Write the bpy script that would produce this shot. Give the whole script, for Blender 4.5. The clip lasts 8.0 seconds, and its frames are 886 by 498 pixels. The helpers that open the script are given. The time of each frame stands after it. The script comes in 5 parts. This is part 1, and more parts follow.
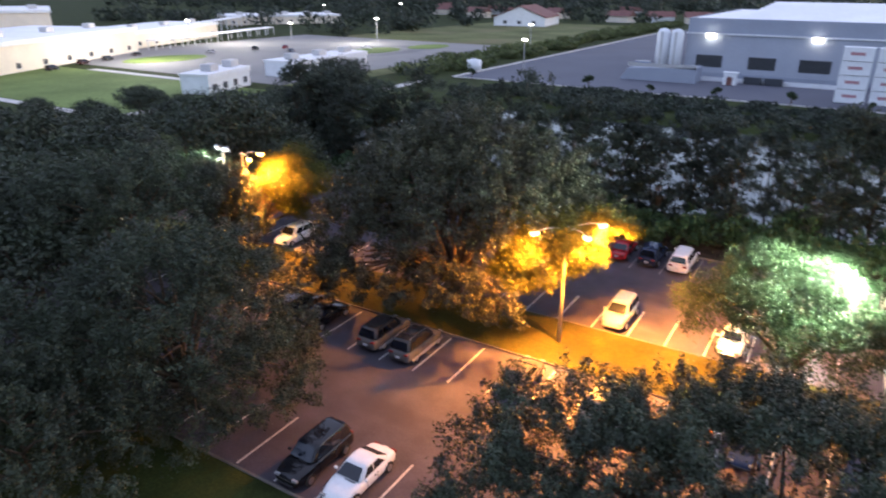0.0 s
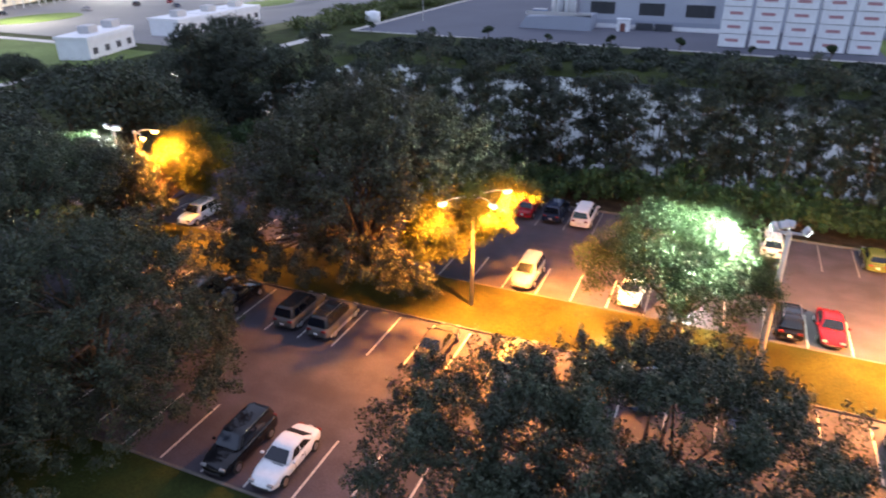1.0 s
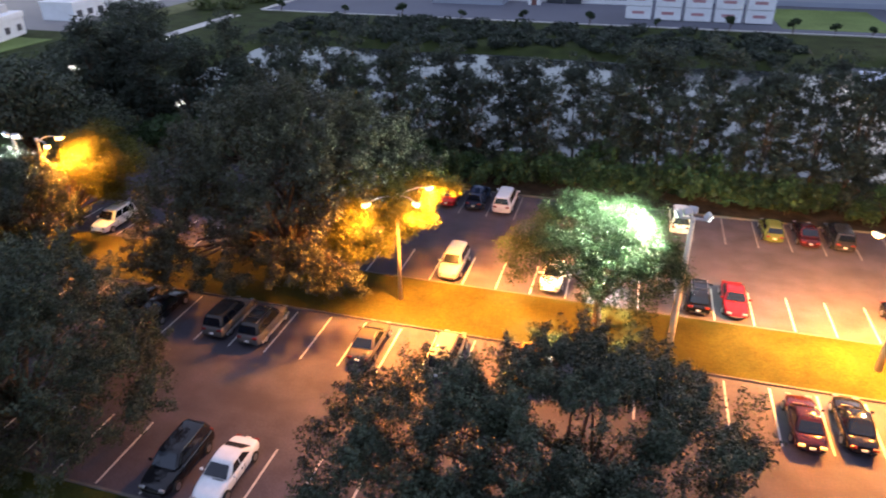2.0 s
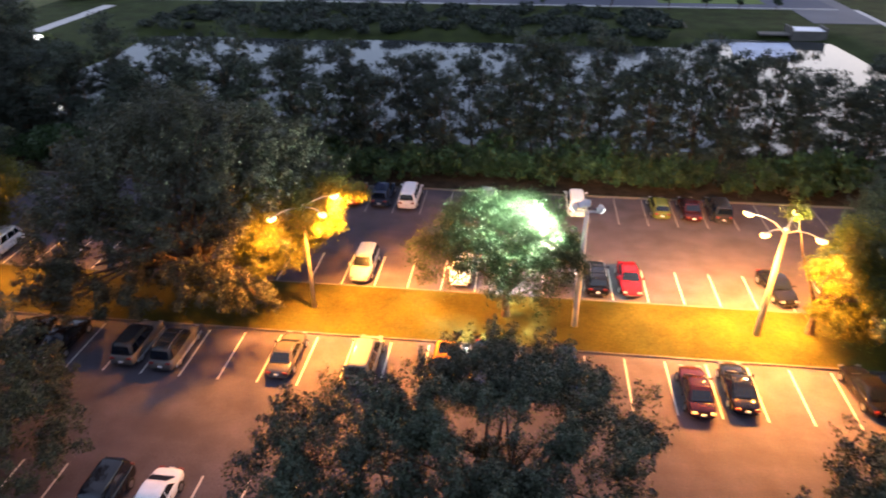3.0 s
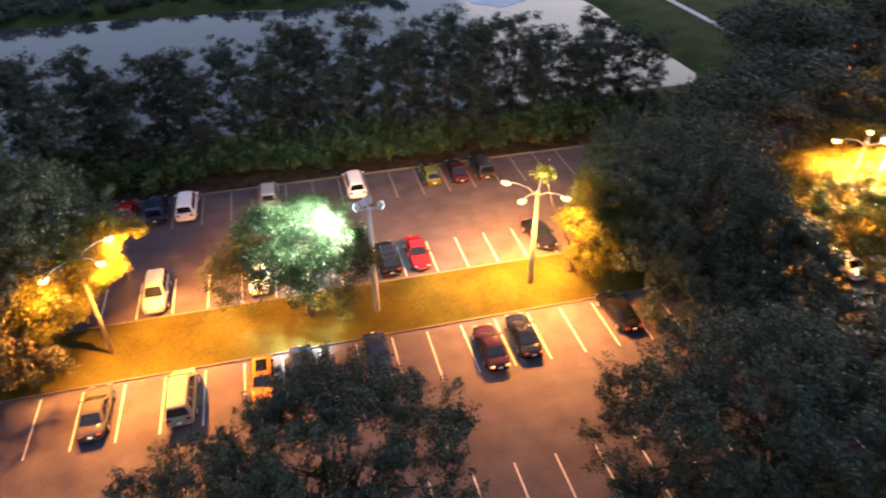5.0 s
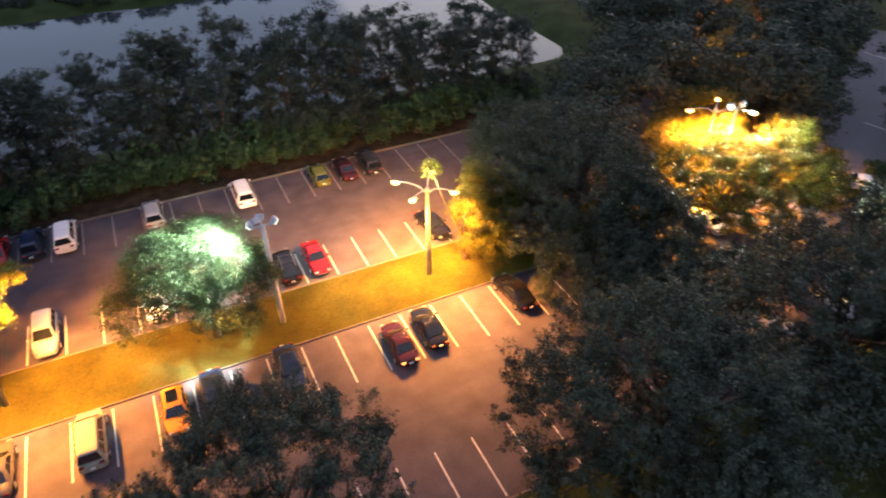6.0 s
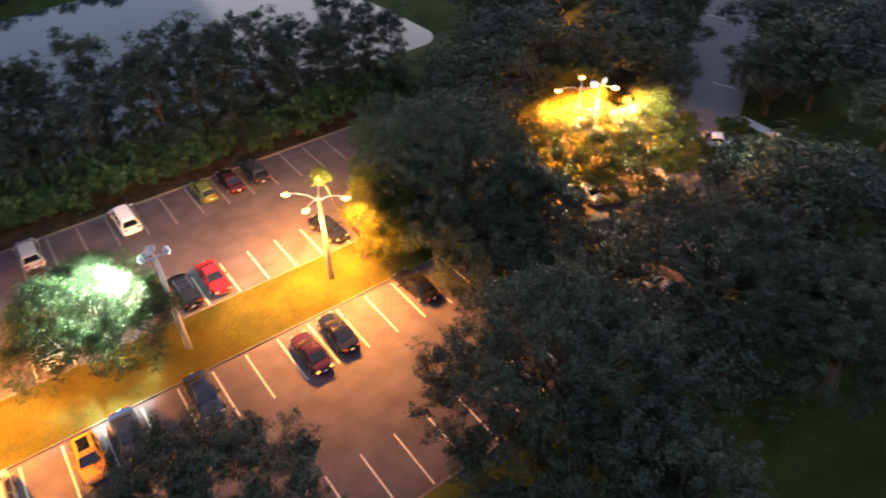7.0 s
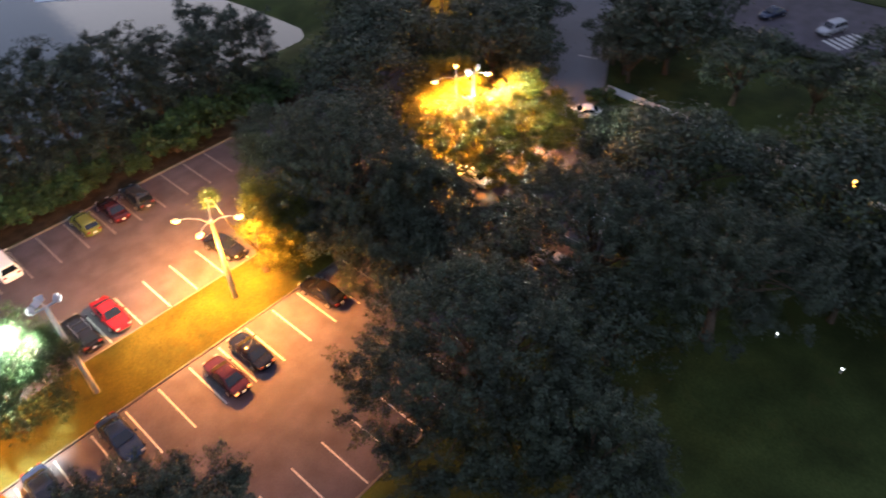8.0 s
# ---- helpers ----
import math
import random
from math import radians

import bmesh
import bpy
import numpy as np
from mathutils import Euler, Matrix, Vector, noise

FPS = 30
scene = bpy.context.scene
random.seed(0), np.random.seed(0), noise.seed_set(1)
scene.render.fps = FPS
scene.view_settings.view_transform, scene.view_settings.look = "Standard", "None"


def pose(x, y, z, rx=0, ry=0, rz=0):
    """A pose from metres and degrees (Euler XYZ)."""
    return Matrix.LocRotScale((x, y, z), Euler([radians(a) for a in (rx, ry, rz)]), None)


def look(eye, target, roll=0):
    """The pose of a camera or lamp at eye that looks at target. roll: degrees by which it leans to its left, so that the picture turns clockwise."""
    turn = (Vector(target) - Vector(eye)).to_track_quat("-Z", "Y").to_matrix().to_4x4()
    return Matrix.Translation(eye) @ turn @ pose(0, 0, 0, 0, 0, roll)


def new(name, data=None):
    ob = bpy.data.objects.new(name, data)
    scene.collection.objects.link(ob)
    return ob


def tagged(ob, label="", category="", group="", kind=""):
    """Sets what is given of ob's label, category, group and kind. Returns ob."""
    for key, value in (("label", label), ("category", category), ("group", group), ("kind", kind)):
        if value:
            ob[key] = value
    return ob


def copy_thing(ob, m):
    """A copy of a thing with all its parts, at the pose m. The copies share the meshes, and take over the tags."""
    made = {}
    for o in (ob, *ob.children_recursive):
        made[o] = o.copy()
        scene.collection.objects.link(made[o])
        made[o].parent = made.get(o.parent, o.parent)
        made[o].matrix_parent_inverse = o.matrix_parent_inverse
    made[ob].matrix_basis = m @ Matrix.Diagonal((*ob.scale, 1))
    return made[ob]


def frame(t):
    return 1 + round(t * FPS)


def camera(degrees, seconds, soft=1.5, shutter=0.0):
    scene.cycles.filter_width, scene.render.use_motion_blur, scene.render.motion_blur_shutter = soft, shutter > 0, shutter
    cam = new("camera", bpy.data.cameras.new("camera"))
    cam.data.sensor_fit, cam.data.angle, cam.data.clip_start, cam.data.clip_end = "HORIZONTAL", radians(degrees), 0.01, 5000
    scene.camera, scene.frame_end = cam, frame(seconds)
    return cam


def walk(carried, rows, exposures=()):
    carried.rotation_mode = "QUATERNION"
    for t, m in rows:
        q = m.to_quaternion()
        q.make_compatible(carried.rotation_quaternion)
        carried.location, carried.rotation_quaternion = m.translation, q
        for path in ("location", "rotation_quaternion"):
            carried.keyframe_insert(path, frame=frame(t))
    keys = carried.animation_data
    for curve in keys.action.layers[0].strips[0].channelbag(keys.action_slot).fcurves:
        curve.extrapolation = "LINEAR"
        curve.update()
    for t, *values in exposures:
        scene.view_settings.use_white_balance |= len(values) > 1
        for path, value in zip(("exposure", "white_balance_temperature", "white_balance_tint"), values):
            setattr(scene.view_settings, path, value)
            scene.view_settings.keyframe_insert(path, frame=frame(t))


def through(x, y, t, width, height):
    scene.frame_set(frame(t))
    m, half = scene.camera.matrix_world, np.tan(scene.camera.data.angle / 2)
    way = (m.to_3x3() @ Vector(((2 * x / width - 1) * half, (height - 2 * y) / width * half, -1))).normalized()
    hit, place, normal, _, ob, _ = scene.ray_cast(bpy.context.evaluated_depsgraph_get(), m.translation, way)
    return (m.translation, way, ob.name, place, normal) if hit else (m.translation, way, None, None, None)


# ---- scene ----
cam = camera(66.7, 8.0, soft=1.9, shutter=0.6)
PATH = [
    (0, (1.003, -0.586, 24.291), (0.051, 1.012, 23.556), 0.5),
    (0.5, (1.127, -0.625, 25.104), (0.305, 1.013, 24.303), 0.2),
    (1, (1.222, -0.647, 26.011), (0.526, 1.015, 25.142), 0.0),
    (2.5, (1.366, -0.649, 29.186), (1.009, 1.062, 28.213), -0.3),
    (3, (1.377, -0.637, 30.359), (1.167, 1.076, 29.35), -0.4),
    (3.5, (1.374, -0.625, 31.571), (1.303, 1.077, 30.524), -0.5),
    (4, (1.361, -0.615, 32.812), (1.439, 1.062, 31.725), -0.6),
    (4.5, (1.34, -0.609, 34.07), (1.577, 1.026, 32.944), -0.5),
    (6, (1.261, -0.654, 37.838), (1.927, 0.78, 36.613), -0.7),
    (6.5, (1.239, -0.698, 39.057), (2.018, 0.65, 37.802), -0.9),
    (7, (1.224, -0.763, 40.237), (2.126, 0.478, 38.954), -1.1),
    (7.5, (1.22, -0.851, 41.37), (2.221, 0.281, 40.059), -1.4),
    (8, (1.229, -0.964, 42.443), (2.318, 0.05, 41.107), -1.7),
]
walk(cam, [(t, look(eye, target, roll)) for t, eye, target, roll in PATH], exposures=((0.0, 2.98), (1.0, 2.86), (2.5, 2.7), (4.5, 2.5), (6.0, 2.46), (8.0, 2.47)))

# ---- dusk sky and the last soft light ----
world = bpy.data.worlds.new("dusk")
scene.world = world
world.use_nodes = True
wn = world.node_tree.nodes
sky = wn.new("ShaderNodeTexSky")
sky.sky_type = "NISHITA"
sky.sun_disc = False
sky.sun_elevation = radians(2.5)
sky.sun_rotation = radians(40.0)
sky.air_density, sky.dust_density, sky.ozone_density = 1.0, 1.5, 3.0
wn["Background"].inputs[1].default_value = 0.155
veil = wn.new("ShaderNodeMix")  # thin evening cloud that greys the blue
veil.data_type = "RGBA"
veil.inputs["Factor"].default_value = 0.55
veil.inputs["B"].default_value = (0.97, 0.97, 1.34, 1)
world.node_tree.links.new(sky.outputs[0], veil.inputs["A"])
world.node_tree.links.new(veil.outputs["Result"], wn["Background"].inputs[0])
sun = new("sun", bpy.data.lights.new("sun", "SUN"))
sun.data.energy, sun.data.angle, sun.data.color = 0.12, radians(50), (1.0, 0.9, 0.85)
sun.matrix_world = look((0, 0, 0), (-0.64, -0.77, -0.12))


def lamp(name, place, watts, colour, radius=0.14, cone=0, aim=None):
    """A point or spot light, inside its lantern except for the school's fill."""
    data = bpy.data.lights.new(name, "SPOT" if cone else "POINT")
    data.energy, data.color, data.shadow_soft_size = watts, colour, radius
    ob = new(name, data)
    if cone:
        data.spot_size, data.spot_blend = radians(cone), 0.9
        ob.matrix_world = look(place, aim)
    else:
        ob.location = place
    return ob


SODIUM, HALIDE, WARM_WHITE = (1.0, 0.333, 0.045), (0.82, 1.0, 0.86), (1.0, 0.82, 0.4)
SODIUM_W, HALIDE_W = 5200, 12000


# ---- materials ----
def material(name, base, rough=0.8, metal=0.0, spread=0.25, scale=4.0, fine=40.0, bump=0.0, spec=0.5, coat=0.0,
             glow=None, power=0.0, stain=None, pieces=False, objects=0.0, transmission=0.0):
    """A procedural surface: base colour varied by a coarse and a fine noise, with a relief and stains."""
    m = bpy.data.materials.new(name)
    m.use_nodes = True
    n, link = m.node_tree.nodes, m.node_tree.links.new
    p = n["Principled BSDF"]
    p.inputs["Roughness"].default_value = rough
    p.inputs["Metallic"].default_value = metal
    p.inputs["Specular IOR Level"].default_value = spec
    p.inputs["Coat Weight"].default_value = coat
    p.inputs["Coat Roughness"].default_value = 0.05
    p.inputs["Transmission Weight"].default_value = transmission
    if glow:
        p.inputs["Emission Color"].default_value = (*glow, 1)
        p.inputs["Emission Strength"].default_value = power
    where = n.new("ShaderNodeTexCoord") if not pieces else n.new("ShaderNodeNewGeometry")
    spot = where.outputs["Object"] if not pieces else where.outputs["Position"]

    def cloud(size, detail=4.0):
        t = n.new("ShaderNodeTexNoise")
        t.inputs["Scale"].default_value = size
        t.inputs["Detail"].default_value = detail
        link(spot, t.inputs["Vector"])
        return t.outputs["Fac"]

    def span(value, lo, hi):
        r = n.new("ShaderNodeMapRange")
        r.inputs["From Min"].default_value, r.inputs["From Max"].default_value = 0.3, 0.7
        r.inputs["To Min"].default_value, r.inputs["To Max"].default_value = lo, hi
        link(value, r.inputs["Value"])
        return r.outputs["Result"]

    def times(a, b):
        k = n.new("ShaderNodeMath")
        k.operation = "MULTIPLY"
        link(a, k.inputs[0])
        link(b, k.inputs[1])
        return k.outputs[0]

    tone = times(span(cloud(scale), 1 - spread, 1 + spread), span(cloud(fine, 2.0), 1 - spread * 0.6, 1 + spread * 0.6))
    if pieces:
        tone = times(tone, span(where.outputs["Random Per Island"], 0.75, 1.25))
    if objects:
        info = n.new("ShaderNodeObjectInfo")
        tone = times(tone, span(info.outputs["Random"], 1 - objects, 1 + objects))
    colour = n.new("ShaderNodeMix")
    colour.data_type = "RGBA"
    colour.blend_type = "MULTIPLY"
    colour.inputs["Factor"].default_value = 1.0
    colour.inputs["A"].default_value = (*base, 1)
    link(tone, colour.inputs["B"])
    out = colour.outputs["Result"]
    if stain:
        mix = n.new("ShaderNodeMix")
        mix.data_type = "RGBA"
        mix.inputs["B"].default_value = (*stain[0], 1)
        r = n.new("ShaderNodeMapRange")
        r.inputs["From Min"].default_value, r.inputs["From Max"].default_value = stain[2], stain[2] + 0.25
        blot = cloud(stain[1], 6.0)
        if len(stain) > 3:
            stretch = n.new("ShaderNodeMapping")
            stretch.inputs["Scale"].default_value = stain[3]
            link(spot, stretch.inputs["Vector"])
            link(stretch.outputs["Vector"], blot.node.inputs["Vector"])
        link(blot, r.inputs["Value"])
        link(r.outputs["Result"], mix.inputs["Factor"])
        link(out, mix.inputs["A"])
        out = mix.outputs["Result"]
    link(out, p.inputs["Base Color"])
    if bump:
        b = n.new("ShaderNodeBump")
        b.inputs["Strength"].default_value = bump
        b.inputs["Distance"].default_value = 0.05
        link(cloud(fine, 5.0), b.inputs["Height"])
        link(b.outputs["Normal"], p.inputs["Normal"])
    return m


def leafage(name, base, through=0.3, warm=(0.10, 0.09, 0.02)):
    """Leaves: dull green, each leaf a shade of its own, letting some light through."""
    m = bpy.data.materials.new(name)
    m.use_nodes = True
    n, link = m.node_tree.nodes, m.node_tree.links.new
    p, out = n["Principled BSDF"], n["Material Output"]
    geo, info = n.new("ShaderNodeNewGeometry"), n.new("ShaderNodeObjectInfo")
    ramp = n.new("ShaderNodeValToRGB")
    ramp.color_ramp.elements[0].color = (*[c * 0.55 for c in base], 1)
    ramp.color_ramp.elements[1].color = (*warm, 1)
    mid = ramp.color_ramp.elements.new(0.55)
    mid.color = (*base, 1)
    link(geo.outputs["Random Per Island"], ramp.inputs["Fac"])
    patch = n.new("ShaderNodeTexNoise")
    patch.inputs["Scale"].default_value = 0.35
    link(geo.outputs["Position"], patch.inputs["Vector"])
    r = n.new("ShaderNodeMapRange")
    r.inputs["From Min"].default_value, r.inputs["From Max"].default_value = 0.3, 0.7
    r.inputs["To Min"].default_value, r.inputs["To Max"].default_value = 0.6, 1.5
    link(patch.outputs["Fac"], r.inputs["Value"])
    mix = n.new("ShaderNodeMix")
    mix.data_type, mix.blend_type = "RGBA", "MULTIPLY"
    mix.inputs["Factor"].default_value = 1.0
    link(ramp.outputs["Color"], mix.inputs["A"])
    link(r.outputs["Result"], mix.inputs["B"])
    link(mix.outputs["Result"], p.inputs["Base Color"])
    p.inputs["Roughness"].default_value = 0.55
    p.inputs["Specular IOR Level"].default_value = 0.3
    t = n.new("ShaderNodeBsdfTranslucent")
    link(mix.outputs["Result"], t.inputs["Color"])
    both = n.new("ShaderNodeMixShader")
    both.inputs["Fac"].default_value = through
    link(p.outputs[0], both.inputs[1])
    link(t.outputs[0], both.inputs[2])
    link(both.outputs[0], out.inputs["Surface"])
    return m


ASPHALT = material("asphalt", (0.053, 0.046, 0.058), 0.85, spread=0.3, scale=0.45, fine=9, bump=0.3, stain=((0.033, 0.028, 0.037), 0.3, 0.5, (0.25, 1.0, 1.0)))
ROAD = material("road_asphalt", (0.13, 0.13, 0.14), 0.85, spread=0.15, scale=0.1, fine=6, bump=0.1)
GRASS = material("grass", (0.028, 0.039, 0.010), 0.9, spread=0.4, scale=0.25, fine=7, bump=0.6, spec=0.1, stain=((0.04, 0.035, 0.010), 0.5, 0.6))
# redder than the open grass: the island's golden lamplight is partly in this colour
TURF = material("island_turf", (0.043, 0.039, 0.006), 0.9, spread=0.4, scale=0.3, fine=7, bump=0.7, spec=0.1, stain=((0.036, 0.04, 0.008), 0.4, 0.55))
CONCRETE = material("concrete", (0.11, 0.1, 0.085), 0.85, spread=0.18, scale=0.8, fine=12, bump=0.15, stain=((0.16, 0.15, 0.13), 0.7, 0.6))
PAINT = material("line_paint", (0.42, 0.41, 0.38), 0.7, spread=0.25, scale=2.5, fine=18, stain=((0.13, 0.12, 0.11), 3.0, 0.62))
BARK = material("bark", (0.09, 0.065, 0.045), 0.95, spread=0.4, scale=3, fine=18, bump=0.8, spec=0.1)
OAK = leafage("oak_leaves", (0.034, 0.048, 0.028), 0.13, (0.046, 0.056, 0.031))
# oak leaves with the lamps' yellow light put into their colour
LAMPLIT_OAK = leafage("lamplit_oak_leaves", (0.085, 0.092, 0.012), 0.42, (0.12, 0.112, 0.014))
PONDSIDE = leafage("pondside_leaves", (0.038, 0.053, 0.039), 0.35, (0.058, 0.069, 0.05))
SHRUB = leafage("shrub_leaves", (0.036, 0.062, 0.026), 0.35, (0.052, 0.082, 0.033))
OLIVE_OAK = leafage("olive_oak_leaves", (0.04, 0.046, 0.025), 0.08, (0.054, 0.054, 0.029))
BANK_SHRUB = leafage("bank_shrub_leaves", (0.046, 0.088, 0.034), 0.35, (0.068, 0.115, 0.042))
CEMENT_POLE = material("pole_concrete", (0.36, 0.3, 0.19), 0.8, spread=0.12, scale=1.5, fine=20, bump=0.1)
# floodlight poles' concrete, raised in tone for lamplight that does not reach them
LIT_POLE = material("lit_pole_concrete", (0.66, 0.6, 0.49), 0.8, spread=0.1, scale=1.5, fine=20, bump=0.1)
STEEL = material("galvanised_steel", (0.45, 0.45, 0.45), 0.55, metal=0.3, spread=0.12, scale=3, fine=30)
SODIUM_GLASS = material("sodium_lens", (0.9, 0.6, 0.2), 0.4, glow=(1.0, 0.45, 0.08), power=4.0, spread=0.02)
HALIDE_GLASS = material("halide_lens", (0.9, 0.95, 0.95), 0.4, glow=(0.85, 1.0, 0.95), power=1.2, spread=0.02)
DIM_GLASS = material("unlit_lens", (0.5, 0.5, 0.5), 0.3, spread=0.05)
WALL_GLOW = material("wall_light_lens", (0.9, 0.9, 0.85), 0.4, glow=(1.0, 0.96, 0.85), power=2.0, spread=0.02)
GLASS = material("car_glass", (0.006, 0.009, 0.016), 0.06, spec=0.6, spread=0.1)
RUBBER = material("tyre_rubber", (0.018, 0.018, 0.018), 0.85, spread=0.2, scale=8)
ALLOY = material("alloy", (0.42, 0.42, 0.43), 0.35, metal=0.9, spread=0.1, scale=8)
BLACK_TRIM = material("black_trim", (0.015, 0.015, 0.016), 0.5, spread=0.2, scale=6)
LENS = material("headlight_lens", (0.22, 0.22, 0.22), 0.12, spread=0.05, spec=0.8)
RED_LENS = material("taillight_lens", (0.13, 0.008, 0.007), 0.45, spread=0.05, spec=0.2)
LIT_LENS = material("lit_taillight", (0.5, 0.1, 0.03), 0.2, glow=(1.0, 0.36, 0.1), power=0.4, spread=0.05)
PLATE = material("plate", (0.6, 0.6, 0.6), 0.5, spread=0.05)


def car_paint(name, base, metal=0.35):
    return material(name, base, 0.07, metal=metal * 0.35, spread=0.06, scale=2, fine=9, coat=0.15, spec=0.4)


P_WHITE = car_paint("white_paint", (0.72, 0.72, 0.72), 0.0)
# the white minivan's paint, with the sodium lamps' yellow put into it
P_LIT_WHITE = car_paint("lit_white_paint", (0.25, 0.235, 0.17), 0.0)
P_SILVER = car_paint("silver_paint", (0.34, 0.34, 0.35), 0.5)
P_BLACK = car_paint("black_paint", (0.007, 0.007, 0.009), 0.1)
P_RED = car_paint("red_paint", (0.22, 0.009, 0.014), 0.1)
P_MAROON = car_paint("maroon_paint", (0.035, 0.008, 0.009), 0.2)
P_ORANGE = car_paint("orange_paint", (0.55, 0.20, 0.02), 0.2)
P_BLUE = car_paint("blue_paint", (0.013, 0.022, 0.05), 0.3)
P_GREY = car_paint("grey_paint", (0.025, 0.025, 0.026), 0.3)
P_GOLD = car_paint("gold_paint", (0.085, 0.077, 0.066), 0.4)
P_PEWTER = car_paint("pewter_paint", (0.12, 0.115, 0.11), 0.4)
P_GREEN = car_paint("green_paint", (0.11, 0.13, 0.03), 0.2)


# ---- builders ----
def mesh_of(bm, name, mat, smooth=False):
    me = bpy.data.meshes.new(name)
    bmesh.ops.recalc_face_normals(bm, faces=bm.faces)
    if smooth:
        for f in bm.faces:
            f.smooth = True
    bm.to_mesh(me)
    bm.free()
    me.materials.append(mat)
    return me


def part(name, bm, mat, parent, label="", smooth=False):
    ob = new(name, mesh_of(bm, name, mat, smooth))
    ob.parent = parent
    return tagged(ob, label)


def piece(name, mesh, parent, m):
    ob = new(name, mesh)
    ob.parent = parent
    ob.matrix_basis = m
    return ob


def thing(name, m, label, category, group="", kind=""):
    ob = new(name)
    ob.matrix_basis = m
    return tagged(ob, label, category, group, kind)


def box(bm, x0, x1, y0, y1, z0, z1, bevel=0.0):
    got = bmesh.ops.create_cube(bm, size=1.0, matrix=Matrix.Translation(((x0 + x1) / 2, (y0 + y1) / 2, (z0 + z1) / 2)) @ Matrix.Diagonal((x1 - x0, y1 - y0, z1 - z0, 1)))
    if bevel:
        edges = {e for v in got["verts"] for e in v.link_edges}
        bmesh.ops.bevel(bm, geom=list(edges), offset=bevel, segments=1, affect="EDGES", profile=0.5)
    return bm


def tube(bm, points, radii, sides=8, cap=True):
    """A tapering tube along points."""
    rings = []
    for i, p in enumerate(points):
        a, b = Vector(points[max(i - 1, 0)]), Vector(points[min(i + 1, len(points) - 1)])
        ahead = (b - a).normalized()
        side = ahead.orthogonal().normalized()
        other = ahead.cross(side)
        rings.append([bm.verts.new(Vector(p) + radii[i] * (math.cos(k * math.tau / sides) * side + math.sin(k * math.tau / sides) * other)) for k in range(sides)])
    for lo, hi in zip(rings, rings[1:]):
        turn = min(range(sides), key=lambda s: sum((lo[k].co - hi[(k + s) % sides].co).length for k in range(0, sides, 2)))
        for k in range(sides):
            bm.faces.new((lo[k], lo[(k + 1) % sides], hi[(k + 1 + turn) % sides], hi[(k + turn) % sides]))
    if cap:
        bm.faces.new(rings[0][::-1])
        bm.faces.new(rings[-1])
    return bm


def setting(name, bm, mat, label, category, smooth=False, parent=None):
    ob = new(name, mesh_of(bm, name, mat, smooth))
    if parent:
        ob.parent = parent
    return tagged(ob, label, category, kind="structure")


# ---- ground ----
LOTS = [(-62, 62, 24.2, 37.6), (-62, 62, 18.9, 24.2), (-62, 62, 44.05, 63.1), (98, 120, 9, 37)]
POND = (-73.0, 59.0, 80.0, 131.0)
COVE = (36.0, 59.0, 110.0, 138.5)
WATER = -1.0


def pond_gap(x, y):
    """Metres outside the pond's rounded outline; inside it is negative."""
    wob = 1.6 * noise.noise((x * 0.06, y * 0.06, 3.0))
    gap = 99.0
    for x0, x1, y0, y1 in (POND, COVE):
        cx, cy, hx, hy, r = (x0 + x1) / 2, (y0 + y1) / 2, (x1 - x0) / 2, (y1 - y0) / 2, 3.0
        qx, qy = abs(x - cx) - hx + r, abs(y - cy) - hy + r
        gap = min(gap, math.hypot(max(qx, 0), max(qy, 0)) + min(max(qx, qy), 0) - r)
    return gap + wob


def ground_height(x, y):
    for x0, x1, y0, y1 in LOTS:
        if x0 < x < x1 and y0 - 0.001 < y < y1:
            return -0.25
    d = pond_gap(x, y) if -90 < x < 75 and 62 < y < 150 else 99
    z = 0.1 + 0.06 * noise.noise((x * 0.12, y * 0.12, 0.0))
    if d < 5:
        z += (max(-3.0, min(d, 5.0)) - 5.0) * 0.28
    return z


def make_ground():
    xs = {-4000.0, -2000.0, -1000.0, -600.0, -400.0, -300.0, -200.0, -150.0, 150.0, 200.0, 300.0, 600.0, 1500.0, 4000.0}
    ys = {-4000.0, -1500.0, -500.0, -200.0, -100.0, 200.0, 250.0, 300.0, 400.0, 600.0, 1000.0, 2000.0, 5000.0}
    xs |= {float(v) for v in np.arange(-120, 125, 2.5)}
    ys |= {float(v) for v in np.arange(-60, 160, 2.5)}
    for x0, x1, y0, y1 in LOTS:
        xs |= {x0 - 0.1, x0 + 0.02, x1 - 0.02, x1 + 0.1}
        ys |= {y0 - 0.1, y0 + 0.02, y1 - 0.02, y1 + 0.1}
    xs, ys = sorted(xs), sorted(ys)
    verts = [(x, y, ground_height(x, y)) for y in ys for x in xs]
    n = len(xs)
    faces = [(j * n + i, j * n + i + 1, (j + 1) * n + i + 1, (j + 1) * n + i) for j in range(len(ys) - 1) for i in range(n - 1)]
    me = bpy.data.meshes.new("ground")
    me.from_pydata(verts, [], faces)
    for f in me.polygons:
        f.use_smooth = True
    me.materials.append(GRASS)
    tagged(new("ground", me), "rough mown grass ground with worn brown patches", "ground", kind="structure")


make_ground()

